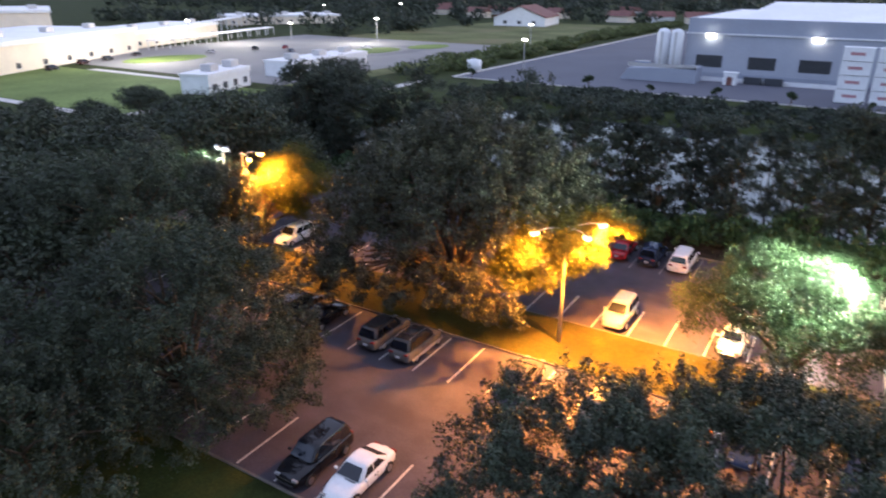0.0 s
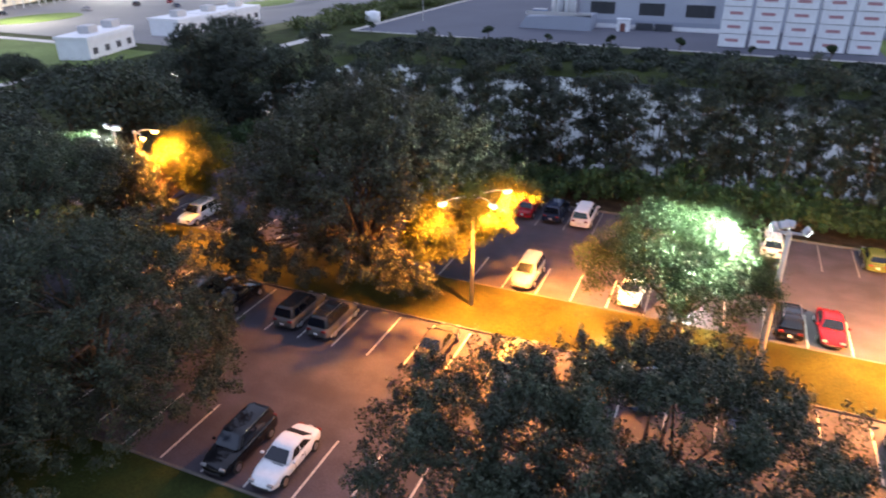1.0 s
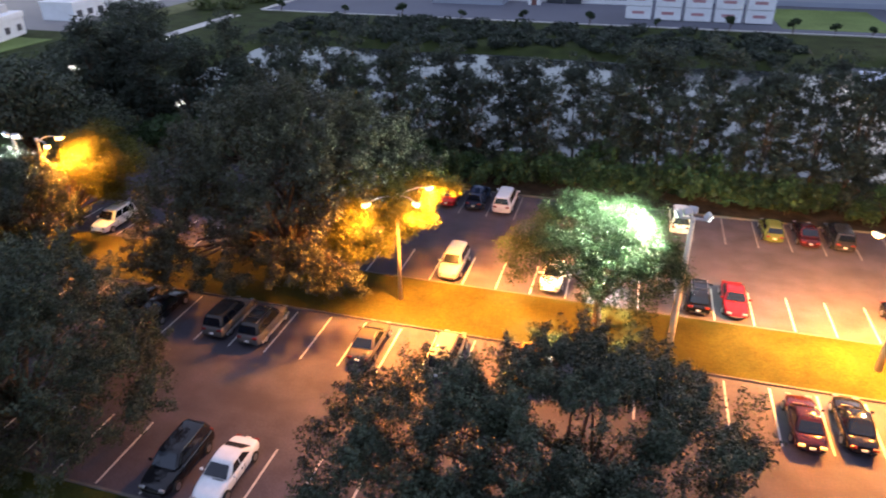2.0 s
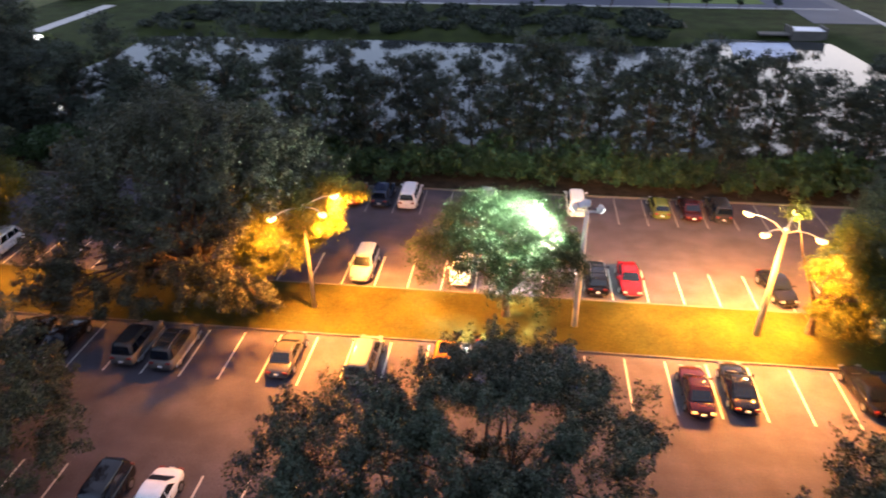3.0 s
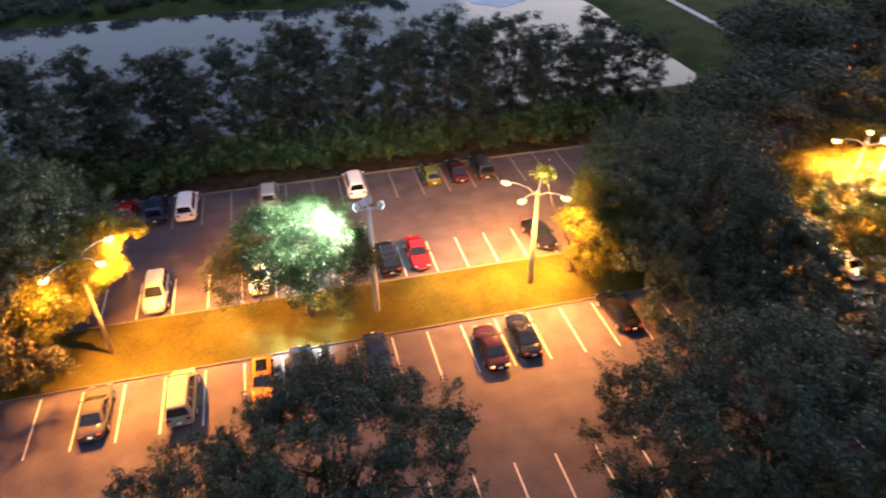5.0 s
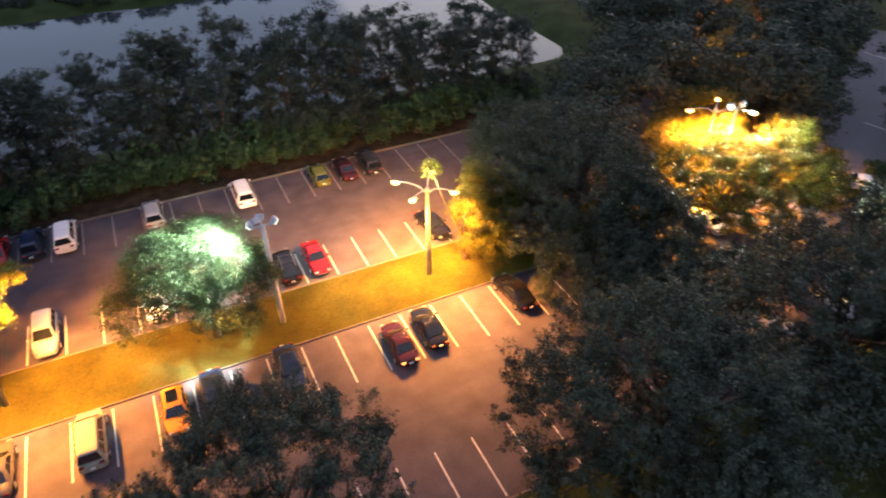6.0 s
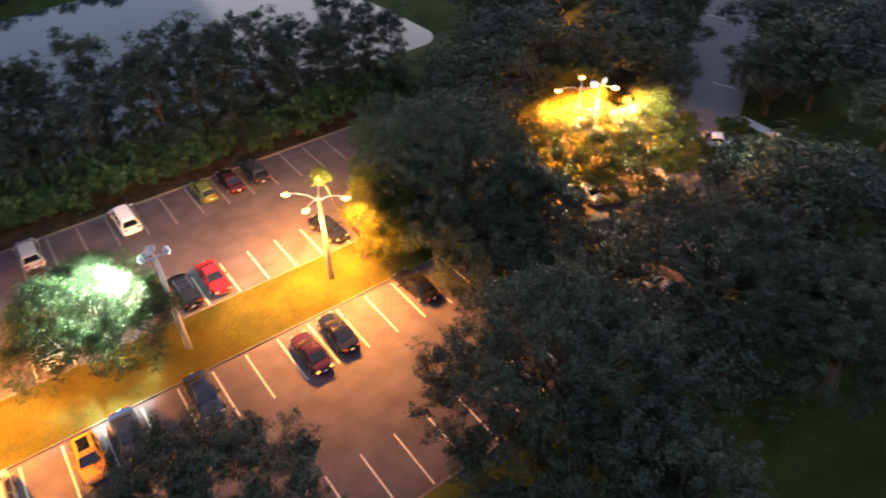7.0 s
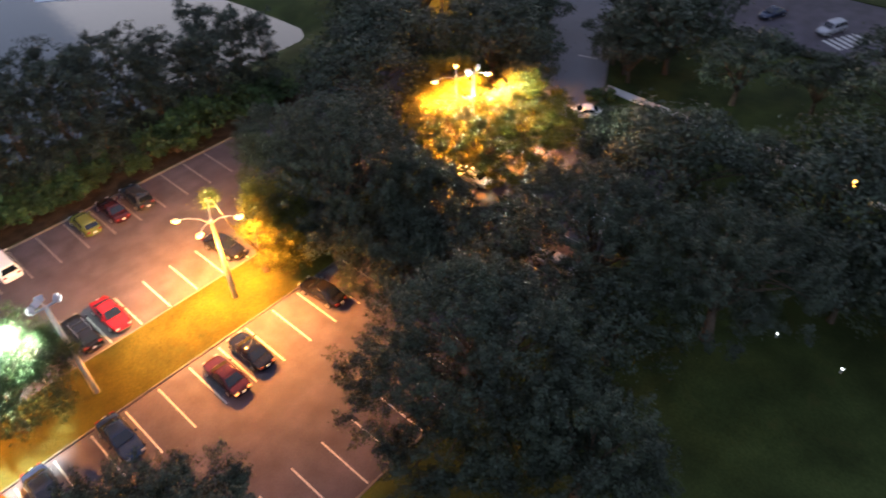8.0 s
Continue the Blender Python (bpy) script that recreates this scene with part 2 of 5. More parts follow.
lot_south = setting("parking_lot", box(box(bmesh.new(), -61.9, 61.9, 24.2, 37.5, -0.2, 0.0), -61.9, 61.9, 19.0, 24.2, -0.2, 0.0), ASPHALT, "worn grey asphalt parking lot with tyre-darkened aisle", "parking lot")
lot_north = setting("parking_lot", box(bmesh.new(), -61.9, 61.9, 44.15, 63.0, -0.2, 0.0), ASPHALT, "worn grey asphalt parking lot below the pond trees", "parking lot")
far_lot = setting("parking_lot", box(bmesh.new(), 98.1, 119.9, 9.1, 36.9, -0.2, 0.0), ASPHALT, "grey asphalt lot with a zebra crossing beyond the trees", "parking lot")
side_road = setting("road", box(bmesh.new(), -11.0, 40, -4.5, 4.5, 0.0, 0.2), ROAD, "pale grey asphalt road between the trees", "road")
side_road.matrix_basis = pose(72.5, 41.5, 0, 0, 0, 28)

# turf of the long island between the bays
bm = bmesh.new()
bmesh.ops.create_grid(bm, x_segments=120, y_segments=8, size=0.5)
for v in bm.verts:
    v.co.x, v.co.y = v.co.x * 123.8, v.co.y * 6.28 + 40.825
    edge = min(1.0, (3.14 - abs(v.co.y - 40.825)) / 0.8)
    v.co.z = 0.14 + edge * (0.07 + 0.05 * noise.noise((v.co.x * 0.3, v.co.y * 0.5, 1.0)))
setting("grass_island", bm, TURF, "long mown grass island, its turf coloured golden as under the lamps", "grass island", True)

# bare mulch strip between the bays and the shrubs
bm = bmesh.new()
bmesh.ops.create_grid(bm, x_segments=100, y_segments=6, size=0.5)
for v in bm.verts:
    v.co.x, v.co.y = v.co.x * 122, v.co.y * 5.4 + 65.9
    v.co.z = 0.19 + 0.04 * noise.noise((v.co.x * 0.7, v.co.y * 0.7, 5.0))
setting("mulch_bed", bm, material("mulch", (0.032, 0.024, 0.016), 0.95, spread=0.5, scale=0.8, fine=9, bump=0.8, spec=0.05), "dark brown mulch bed with leaf litter", "mulch bed", True)

# kerbs
KERBS = [(-62, 62, 37.52, 37.66), (-62, 62, 43.99, 44.13), (-62, 62, 63.0, 63.18), (-62, 62, 18.82, 19.0)]
for x0, x1, y0, y1 in KERBS:
    setting("kerb", box(bmesh.new(), x0, x1, y0, y1, -0.2, 0.15, 0.03), CONCRETE, "low weathered concrete kerb along the parking bays", "kerb")
for y in (-4.6, 4.6):
    edge = setting("kerb", box(bmesh.new(), -5.5, 40, y - 0.1, y + 0.1, 0.0, 0.32, 0.03), CONCRETE, "pale concrete kerb along the road", "kerb")
    edge.matrix_basis = pose(72.5, 41.5, 0, 0, 0, 28)

# parking lines, one strip each
LINE = 0.13
# far-row paint: darkened for the weak lamplight there, with random wear on top
DIM_PAINT = material("dim_line_paint", (0.2, 0.19, 0.18), 0.75, spread=0.3, scale=2.5, fine=18, stain=((0.09, 0.085, 0.08), 3.0, 0.55))


def strip(length, mat, wide=LINE):
    bm = bmesh.new()
    bmesh.ops.create_grid(bm, x_segments=1, y_segments=6, size=0.5)
    for v in bm.verts:
        v.co.x *= wide
        v.co.y *= length
    got = bmesh.ops.extrude_face_region(bm, geom=bm.faces[:])
    for v in [g for g in got["geom"] if isinstance(g, bmesh.types.BMVert)]:
        v.co.z += 0.006
    return mesh_of(bm, "parking_line", mat)


ROWS = [(lot_south, -18.0, 32.0, 37.2, range(-15, 18), PAINT), (lot_north, -18.05, 44.4, 49.1, range(-15, 17), PAINT),
        (lot_north, 0.19, 57.3, 62.8, range(-22, 12), DIM_PAINT), (lot_south, 9.2, 19.2, 24.05, range(-25, 19), PAINT)]
for lot, off, y0, y1, ks, mat in ROWS:
    me = strip(y1 - y0, mat)
    for k in ks:
        piece("parking_line", me, lot, pose(off + 2.74 * k, (y0 + y1) / 2, 0.0))

# ---- pond ----
def make_water():
    m = bpy.data.materials.new("pond_water")
    m.use_nodes = True
    n, link = m.node_tree.nodes, m.node_tree.links.new
    p = n["Principled BSDF"]
    p.inputs["Base Color"].default_value = (0.03, 0.035, 0.035, 1)
    p.inputs["Roughness"].default_value = 0.06
    p.inputs["IOR"].default_value = 1.333
    where = n.new("ShaderNodeNewGeometry")
    wave = n.new("ShaderNodeTexNoise")
    wave.inputs["Scale"].default_value = 1.2
    wave.inputs["Detail"].default_value = 3
    link(where.outputs["Position"], wave.inputs["Vector"])
    b = n.new("ShaderNodeBump")
    b.inputs["Strength"].default_value = 0.25
    b.inputs["Distance"].default_value = 0.05
    link(wave.outputs["Fac"], b.inputs["Height"])
    link(b.outputs["Normal"], p.inputs["Normal"])
    bm = bmesh.new()
    bmesh.ops.create_grid(bm, x_segments=20, y_segments=10, size=0.5)
    for v in bm.verts:
        v.co.x = v.co.x * 142 - 7
        v.co.y = v.co.y * 68 + 109
        v.co.z = WATER
    setting("water", bm, m, "still grey pond water mirroring the evening sky", "pond")


make_water()


# ---- trees ----
def leaf_mesh(name, centres, outward, size, mat, rng):
    """One small pointed leaf at each centre, turned mostly along outward."""
    n = len(centres)
    normal = outward + rng.normal(0, 0.75, (n, 3))
    normal /= np.linalg.norm(normal, axis=1, keepdims=True)
    side = np.cross(normal, rng.normal(0, 1, (n, 3)))
    side /= np.linalg.norm(side, axis=1, keepdims=True)
    other = np.cross(normal, side)
    s = (size * rng.uniform(0.6, 1.35, n))[:, None]
    corners = np.stack([centres - side * s - other * s * 0.6, centres - side * s * 0.7 + other * s * 0.6, centres + side * s * 1.15], 1).reshape(-1, 3)
    me = bpy.data.meshes.new(name)
    me.vertices.add(3 * n)
    me.vertices.foreach_set("co", corners.astype(np.float32).ravel())
    me.loops.add(3 * n)
    me.loops.foreach_set("vertex_index", np.arange(3 * n, dtype=np.int32))
    me.polygons.add(n)
    me.polygons.foreach_set("loop_start", np.arange(0, 3 * n, 3, dtype=np.int32))
    me.polygons.foreach_set("loop_total", np.full(n, 3, dtype=np.int32))
    me.update(calc_edges=True)
    me.materials.append(mat)
    return me


def tree(name, seed, radius, top, low, leaves, mat, label, leaf=0.085, gaps=0.0, group="", lobes=13, flat=0.75, clump=1.0, column=False, stem=1.0, droop=1.1, grain=0.6, offset=(0, 0), extra=(), per=42, clear=()):
    """A tree at the origin: a tapered trunk with limbs and an uneven crown of many leaves from low to top."""
    rng = np.random.default_rng(seed)
    root = thing(name, pose(0, 0, 0), label, "tree", group)
    mid, half = (top + low) / 2, (top - low) / 2
    cs, rs = [], []
    for k in range(lobes):
        a = k * 2.4 + rng.uniform(-0.4, 0.4)
        if column:
            h = low + (top - low) * (k + 0.7) / (lobes + 0.6)
            d = radius * rng.uniform(0.15, 0.7) * (1.0 - 0.35 * (h - low) / (top - low))
            r = radius * rng.uniform(0.42, 0.6) * (0.8 + 0.25 * (h - low) / (top - low))
        else:
            d = radius * 0.68 * math.sqrt((k + 0.3) / lobes) * rng.uniform(0.85, 1.12)
            r = radius * rng.uniform(0.32, 0.46)
            h = mid + half * (0.62 - droop * (d / radius) ** 1.5 + rng.uniform(-0.22, 0.22))
        h = min(h, top - r * flat * 0.92)
        cs.append((d * math.cos(a) + offset[0], d * math.sin(a) + offset[1], h))
        rs.append(r)
    for ex, ey, ez, er in extra:
        cs.append((ex, ey, ez))
        rs.append(er)
    lobes = len(cs)
    cs, rs = np.array(cs), np.array(rs)
    squash = np.array([1, 1, flat])
    want = max(30, leaves // per)
    pts, outs = [], []
    while len(pts) < want:
        k = rng.integers(lobes)
        if rng.uniform() > (rs[k] / rs.max()) ** 2:
            continue
        v = rng.normal(0, 1, 3)
        v /= np.linalg.norm(v)
        if v[2] < -0.6:
            continue
        p = cs[k] + v * rs[k] * squash * (rng.uniform(0.15, 1.1) if column else rng.uniform(0.6, 1.1))
        if p[2] < low or (not column and (np.linalg.norm((p - cs) / squash, axis=1) < rs * 0.55).any()):
            continue
        if gaps and noise.noise((p[0] * grain + seed, p[1] * grain, p[2] * grain)) < gaps - 0.5:
            continue
        if any((p[0] - x) ** 2 + (p[1] - y) ** 2 + (p[2] - z) ** 2 < r * r for x, y, z, r in clear):
            continue
        pts.append(p)
        outs.append(v)
    pts, outs = np.array(pts), np.array(outs)
    if per > 60:  # leafy sprigs that point outwards and up, widest at their foot
        axis = outs * 0.8 + rng.normal(0, 0.45, (want, 3)) + np.array([0, 0, 0.45])
        axis /= np.linalg.norm(axis, axis=1, keepdims=True)
        reach = clump * rng.uniform(0.9, 2.0, (want, 1, 1))
        u = rng.uniform(0, 1, (want, per, 1)) ** 1.3
        spread = rng.normal(0, 1, (want, per, 3)) * 0.3 * clump * (1.25 - 0.9 * u)
        c = pts[:, None] + axis[:, None] * (u - 0.35) * reach + spread
        o = spread * 2.2 / clump + axis[:, None] * 0.3 + np.array([0, 0, 0.5])
    else:
        size = clump * rng.uniform(0.3, 0.62, (want, 1, 1))
        spread = rng.normal(0, 1, (want, per, 3))
        c = pts[:, None] + spread * size * np.array([1, 1, 0.7])
        o = spread * 0.4 + outs[:, None] * 0.7 + np.array([0, 0, 0.3])
    c, o = c.reshape(-1, 3), o.reshape(-1, 3)
    keep = c[:, 2] > 0.15
    crown = new("crown", leaf_mesh("crown", c[keep], o[keep], leaf, mat, rng))
    crown.parent = root
    bm = bmesh.new()
    fork = max(1.2, low + (mid - low) * 0.25)
    tr = 0.034 * top * stem
    lean = rng.uniform(-0.3, 0.3, 2)
    tube(bm, [(0, 0, -0.4), (0, 0, 0.25), (lean[0] * 0.4, lean[1] * 0.4, fork * 0.55), (lean[0], lean[1], fork)], [tr * 1.5, tr * 1.08, tr * 0.85, tr * 0.72], 9)
    for k in range(lobes):
        end = Vector(cs[k])
        start = Vector((lean[0], lean[1], fork * rng.uniform(0.75, 1.0)))
        bend = start.lerp(end, 0.5) + Vector((rng.uniform(-0.5, 0.5), rng.uniform(-0.5, 0.5), 0.12 * radius))
        tube(bm, [start, start.lerp(bend, 0.5), bend, end], [tr * 0.5, tr * 0.38, tr * 0.26, tr * 0.1], 6)
        for j in range(4):
            tip = Vector(pts[rng.integers(len(pts))])
            if (tip - end).length < rs[k] * 1.5:
                tube(bm, [bend, bend.lerp(tip, 0.55) + Vector((0, 0, 0.3)), tip], [tr * 0.2, tr * 0.12, tr * 0.04], 5)
    part("trunk", bm, BARK, root, smooth=True)
    return root


def plant(src, x, y, turn=0.0, scale=1.0, tall=1.0, label=""):
    z = ground_height(x, y)
    ob = copy_thing(src, pose(x, y, z - 0.05, 0, 0, turn) @ Matrix.Diagonal((scale, scale, scale * tall, 1)))
    if label:
        tagged(ob, label)
    return ob


def stand(ob, x, y, turn=0.0, tilt=0.0, tall=1.0):
    ob.matrix_basis = pose(x, y, ground_height(x, y) - 0.05, tilt, 0, turn) @ Matrix.Diagonal((1, 1, tall, 1))
    return ob


# oaks on the near lawn and the island
OAKS = "oaks on the lawn"
stand(tree("oak_tree", 11, 9.6, 12.6, 0.4, 129000, OAK, "broad dark live oak on the lawn beside the black wagon", leaf=0.082, droop=2.0, per=110, gaps=0.2, grain=0.5, clump=0.8, extra=tuple((5.6 * math.cos(a), 6.6 * math.sin(a), 2.8, 2.6) for a in (-2.8, -2.2, -1.6, -1.0, -0.5, 0.0, 0.5, 1.0)) + ((0, 0, 9, 4), (-2, -4, 7, 3.5), (3.5, -3, 6.5, 3.4), (3.5, 2.5, 7, 3.4), (-4, 1, 7.5, 3.5))), -30.6, 21.8)
stand(tree("oak_tree", 12, 9.0, 13.4, 2.0, 65000, OAK, "broad dark live oak over the lot's end", leaf=0.090, per=110, gaps=0.2, grain=0.5, clump=0.8), -45.0, 29.0)
low_oak = stand(tree("oak_tree", 13, 8.4, 11.0, 0.8, 37000, OAK, "dark leafy live oak on the shaded lawn", leaf=0.090, droop=2.0, per=110, gaps=0.2, grain=0.5, clump=0.8), -36.0, 11.5)
stand(tree("oak_tree", 14, 11.4, 15.2, 0.9, 165000, OLIVE_OAK, "largest domed live oak on the grass island", droop=1.7, per=110, gaps=0.2, grain=0.5, clump=0.8, leaf=0.1, offset=(0.4, 2.0), extra=tuple((7.6 * math.cos(a), (3.6 * math.sin(a) - 1.6) if a < 0 else 6.0 * math.sin(a), 3.7 if a < 0 else 4.8, 2.6) for a in (-3.0, -2.7, -2.4, -2.1, -1.8, -1.5, -1.15, 2.0, 2.7, 3.1)) + ((6.8, 3.0, 9.2, 2.9), (6.8, 3.6, 6.8, 2.4), (4.6, 3.8, 11.0, 3.6), (5.6, -0.2, 9.6, 3.0), (0, 3.5, 12.4, 3.6), (-4, 3.2, 12.0, 3.6), (-7.5, 3, 10.4, 3.4), (-10.4, 1, 8, 3.2), (-10.4, -2, 5.5, 2.8), (-11, 3.5, 6.5, 2.6), (7.0, -5.6, 3.3, 1.5), (4.1, -5.2, 3.9, 1.4), (6.4, -5.4, 4.6, 1.7), (1.1, -5.4, 3.8, 1.4), (-6, -6.3, 3.2, 2.4), (-7.7, -4.8, 3.5, 2.3), (-8.4, -8.0, 3.0, 2.0), (-6.5, -3.5, 4, 2.6), (0, 0, 9.5, 4.5), (3, -2, 8.5, 3.5), (-4, -2, 8.0, 3.5))), -23.2, 42.4)
stand(tree("oak_tree", 15, 6.4, 9.5, 1.4, 78000, SHRUB, "pale-lit oak under the white floodlight", gaps=0.36, offset=(-0.2, 0.9), grain=0.8, clump=0.62, leaf=0.072, extra=((3.4, -0.9, 7.0, 1.8), (4.0, -0.6, 5.4, 1.6), (3.0, 1.0, 8.0, 1.8)), clear=((4.3, -0.6, 9.5, 2.6),)), 1.0, 41.2)
stand(tree("oak_tree", 16, 8.7, 12.0, 3.5, 150000, OAK, "open-crowned oak with gaps over the parking bays", gaps=0.43, grain=0.75, clump=0.62, leaf=0.07, per=90), 0.5, 18.4)
stand(tree("oak_tree", 17, 4.4, 9.4, 4.4, 84000, LAMPLIT_OAK, "small oak lit yellow by the sodium lamps", gaps=0.40, clump=0.7, leaf=0.085, droop=0.6, offset=(4.4, 1.2), stem=0.6, extra=((0.2, 0.6, 7.0, 1.6), (-0.4, 1.6, 7.2, 1.8), (8.7, 2.2, 8.2, 1.0), (3.8, 0.6, 7.8, 1.5), (6.2, 0.2, 6.4, 1.5), (2.0, -0.6, 7.4, 1.4), (7.0, 2.8, 8.6, 1.2), (5.0, -0.6, 7.0, 1.3), (3.6, -1.2, 6.0, 1.2), (1.4, -1.4, 5.4, 1.2), (5.6, -0.3, 8.2, 1.3), (6.4, -1.0, 7.5, 1.2), (4.4, -1.7, 7.2, 1.3), (7.4, 1.4, 8.8, 1.1), (3.3, -2.5, 6.2, 1.1), (7.6, -0.6, 7.2, 1.0), (2.2, -2.4, 5.0, 1.1), (5.2, -2.4, 7.6, 0.9), (4.3, -1.8, 5.0, 1.3), (5.6, 0.2, 5.4, 1.2), (3.2, -1.2, 4.5, 1.2), (4.2, 0.6, 5.6, 1.3), (3.4, -3.2, 4.5, 1.0), (1.8, 0.2, 5.2, 1.4), (0.6, -1.6, 4.2, 1.2)), clear=((7.9, 0.4, 8.6, 0.9), (7.8, -2.6, 8.5, 0.9), (4.5, -3.6, 8.5, 0.9))), -19.8, 42.2)
stand(tree("oak_tree", 18, 4.2, 8.9, 1.6, 58000, LAMPLIT_OAK, "small island oak lit yellow by the lamp", gaps=0.4, clump=0.7, offset=(2.1, -0.6), droop=1.6, extra=((-2.3, 1.8, 9.0, 0.7), (0.2, -1.8, 8.0, 1.2), (1.2, 0.2, 8.4, 1.2), (0.2, -2.2, 6.2, 1.4), (-0.4, -2.4, 3.6, 1.2), (0.8, -2.6, 3.2, 1.4), (2.4, -2.0, 3.4, 1.5), (3.6, -1.0, 5.2, 1.8), (4.4, 0.6, 6.2, 2.0), (-0.6, -2.0, 7.7, 0.9), (0.0, -1.8, 6.0, 1.1), (0.9, -1.6, 8.2, 0.9)), clear=((-2.0, -1.9, 8.6, 0.9),)), 23.0, 41.4)
stand(tree("oak_tree", 19, 9.4, 13.6, 1.2, 120000, OAK, "broad dark live oak beside the parking bays", leaf=0.090, droop=1.9, per=110, gaps=0.2, grain=0.5, clump=0.8, extra=((-7.4, 1.2, 5.5, 2.4), (-5.6, 5.5, 6, 2.4), (-6.4, -2.5, 5, 2.6), (-5.5, 2, 9, 3.0), (-4.5, -6, 6, 3.0), (-8.0, -0.8, 3.6, 1.8))), 24.1, 16.9)
stand(tree("oak_tree", 20, 9.4, 13.4, 1.5, 65000, OAK, "dark live oak at the end of the island", leaf=0.090, droop=1.6, per=110, gaps=0.2, grain=0.5, clump=0.8), 31.4, 40.2)
stand(tree("oak_tree", 21, 8.8, 11.5, 1.5, 54000, OAK, "dark live oak on the shaded lawn", leaf=0.090, per=110, gaps=0.2, grain=0.5, clump=0.8), 40.0, 17.6)
stand(tree("oak_tree", 22, 9.2, 9.2, 1.0, 112000, LAMPLIT_OAK, "oak lit gold and white by the lamps beside it", gaps=0.6, grain=0.9, clump=0.6, per=60, droop=1.1, leaf=0.088, extra=((-4.2, 5.4, 7.4, 2.0), (-1.4, 7.8, 7.6, 1.6), (5.4, 1.4, 7.8, 2.0), (1.0, 2.8, 8.6, 1.2), (9.6, 2.4, 6.6, 2.6), (10.6, -0.8, 5.4, 2.6), (7.4, -3.6, 5.6, 2.6), (9, -2.4, 4, 2.2), (6.6, -0.6, 7.0, 2.0), (5.5, -3.1, 7.0, 2.4), (4.2, -1.2, 7.4, 2.0), (3.6, -4.6, 6.2, 2.2), (5.8, -5.2, 5.2, 2.2), (8.6, -4.6, 4.8, 2.2), (8.0, 0.6, 7.2, 2.0), (3.4, 1.6, 7.4, 1.4), (2.2, 3.2, 7.0, 1.3), (7.6, 2.2, 8.6, 1.7), (8.8, 0.8, 8.4, 1.9), (6.6, -1.0, 8.6, 1.8), (4.6, -3.0, 8.0, 1.7)), clear=((5, 3.6, 9.4, 1.8), (6.4, 3.2, 8.8, 1.4), (3.2, 4.2, 9.4, 1.6), (0.1, 6.4, 8.8, 1.4), (1.5, 3, 6.5, 1.3), (0.3, 1.7, 3.9, 1.3), (-1, 0, 1, 2.0), (-2.6, -1.3, 2.4, 1.7), (-4.2, -2.6, 3.8, 1.5), (-5.8, -4, 5.2, 1.4))), 47.0, 35.8, tall=0.9)
stand(tree("oak_tree", 31, 5.4, 8.6, 1.0, 34000, LAMPLIT_OAK, "oak lit gold behind the tall lamp post", gaps=0.36, clump=0.6, per=60, leaf=0.096, clear=((-1.5, -2.6, 8.6, 1.9),)), 52.6, 45.4)
stand(tree("oak_tree", 28, 5.6, 9.6, 0.8, 44000, OAK, "dark oak in front of the gold-lit one", droop=1.6, per=110, gaps=0.2, grain=0.5, clump=0.8), 35.8, 33.6)
stand(tree("oak_tree", 32, 6.4, 9.6, 0.6, 40000, OAK, "low dark live oak at the corner of the far bays", leaf=0.09, droop=1.6, per=110, gaps=0.2, grain=0.5, clump=0.8), 33.0, 50.2)
stand(tree("oak_tree", 33, 5.3, 7.6, 0.5, 36000, OAK, "low dark live oak beside the last parking bay", leaf=0.09, droop=1.7, per=110, gaps=0.2, grain=0.5, clump=0.8), 29.9, 31.0)
stand(tree("oak_tree", 23, 8.0, 13.0, 2.0, 44000, OAK, "dark live oak on the unlit lawn", per=110, gaps=0.2, grain=0.5, clump=0.8), 41.5, 7.8)
stand(tree("oak_tree", 25, 6.8, 10.4, 1.0, 48000, OAK, "dark live oak beyond the end of the parking bays", droop=1.7, per=110, gaps=0.2, grain=0.5, clump=0.8), 23.0, 8.0)
stand(tree("oak_tree", 26, 4.4, 9.6, 1.4, 66000, LAMPLIT_OAK, "oak lit orange by the sodium lamp beside it", gaps=0.42, clump=0.8, droop=1.6, leaf=0.08, grain=0.8, offset=(1.3, 4.4), extra=((0.6, 1.8, 6.6, 1.6), (1.6, 2.4, 5.0, 1.6), (2.4, 3.0, 3.6, 1.5), (3.2, 4.0, 5.6, 2.0), (2.2, 5.0, 2.4, 1.4)), clear=((0.6, 1.4, 8.9, 2.1), (0.4, -0.4, 7.2, 1.4))), -46.6, 43.4)
stand(tree("oak_tree", 29, 3.4, 9.6, 1.0, 22000, SHRUB, "oak lit pale green by a white floodlight", gaps=0.4, clump=0.7, extra=((0.6, -0.4, 6.4, 1.6), (1.6, -0.6, 5.0, 1.5), (-1.2, 0.0, 8.6, 1.5)), clear=((0.9, 2.6, 9.6, 2.0),)), -49.9, 39.9)
stand(tree("oak_tree", 30, 3.9, 7.9, 0.5, 30000, OAK, "low dark oak in front of the lit ones", droop=1.8, extra=((0.3, 1.2, 7.4, 1.3), (-0.6, 1.4, 7.6, 1.3), (1.3, 1.0, 6.8, 1.4), (-2.4, 1.2, 7.6, 1.4)), per=110, gaps=0.2, grain=0.5, clump=0.8), -46.2, 39.6)
spare = tree("oak_tree", 24, 7.8, 11.5, 1.2, 9000, OAK, "dark live oak among the lawn trees", group=OAKS, leaf=0.192, clump=1.2, per=46)
stand(spare, 53.0, 17.0)
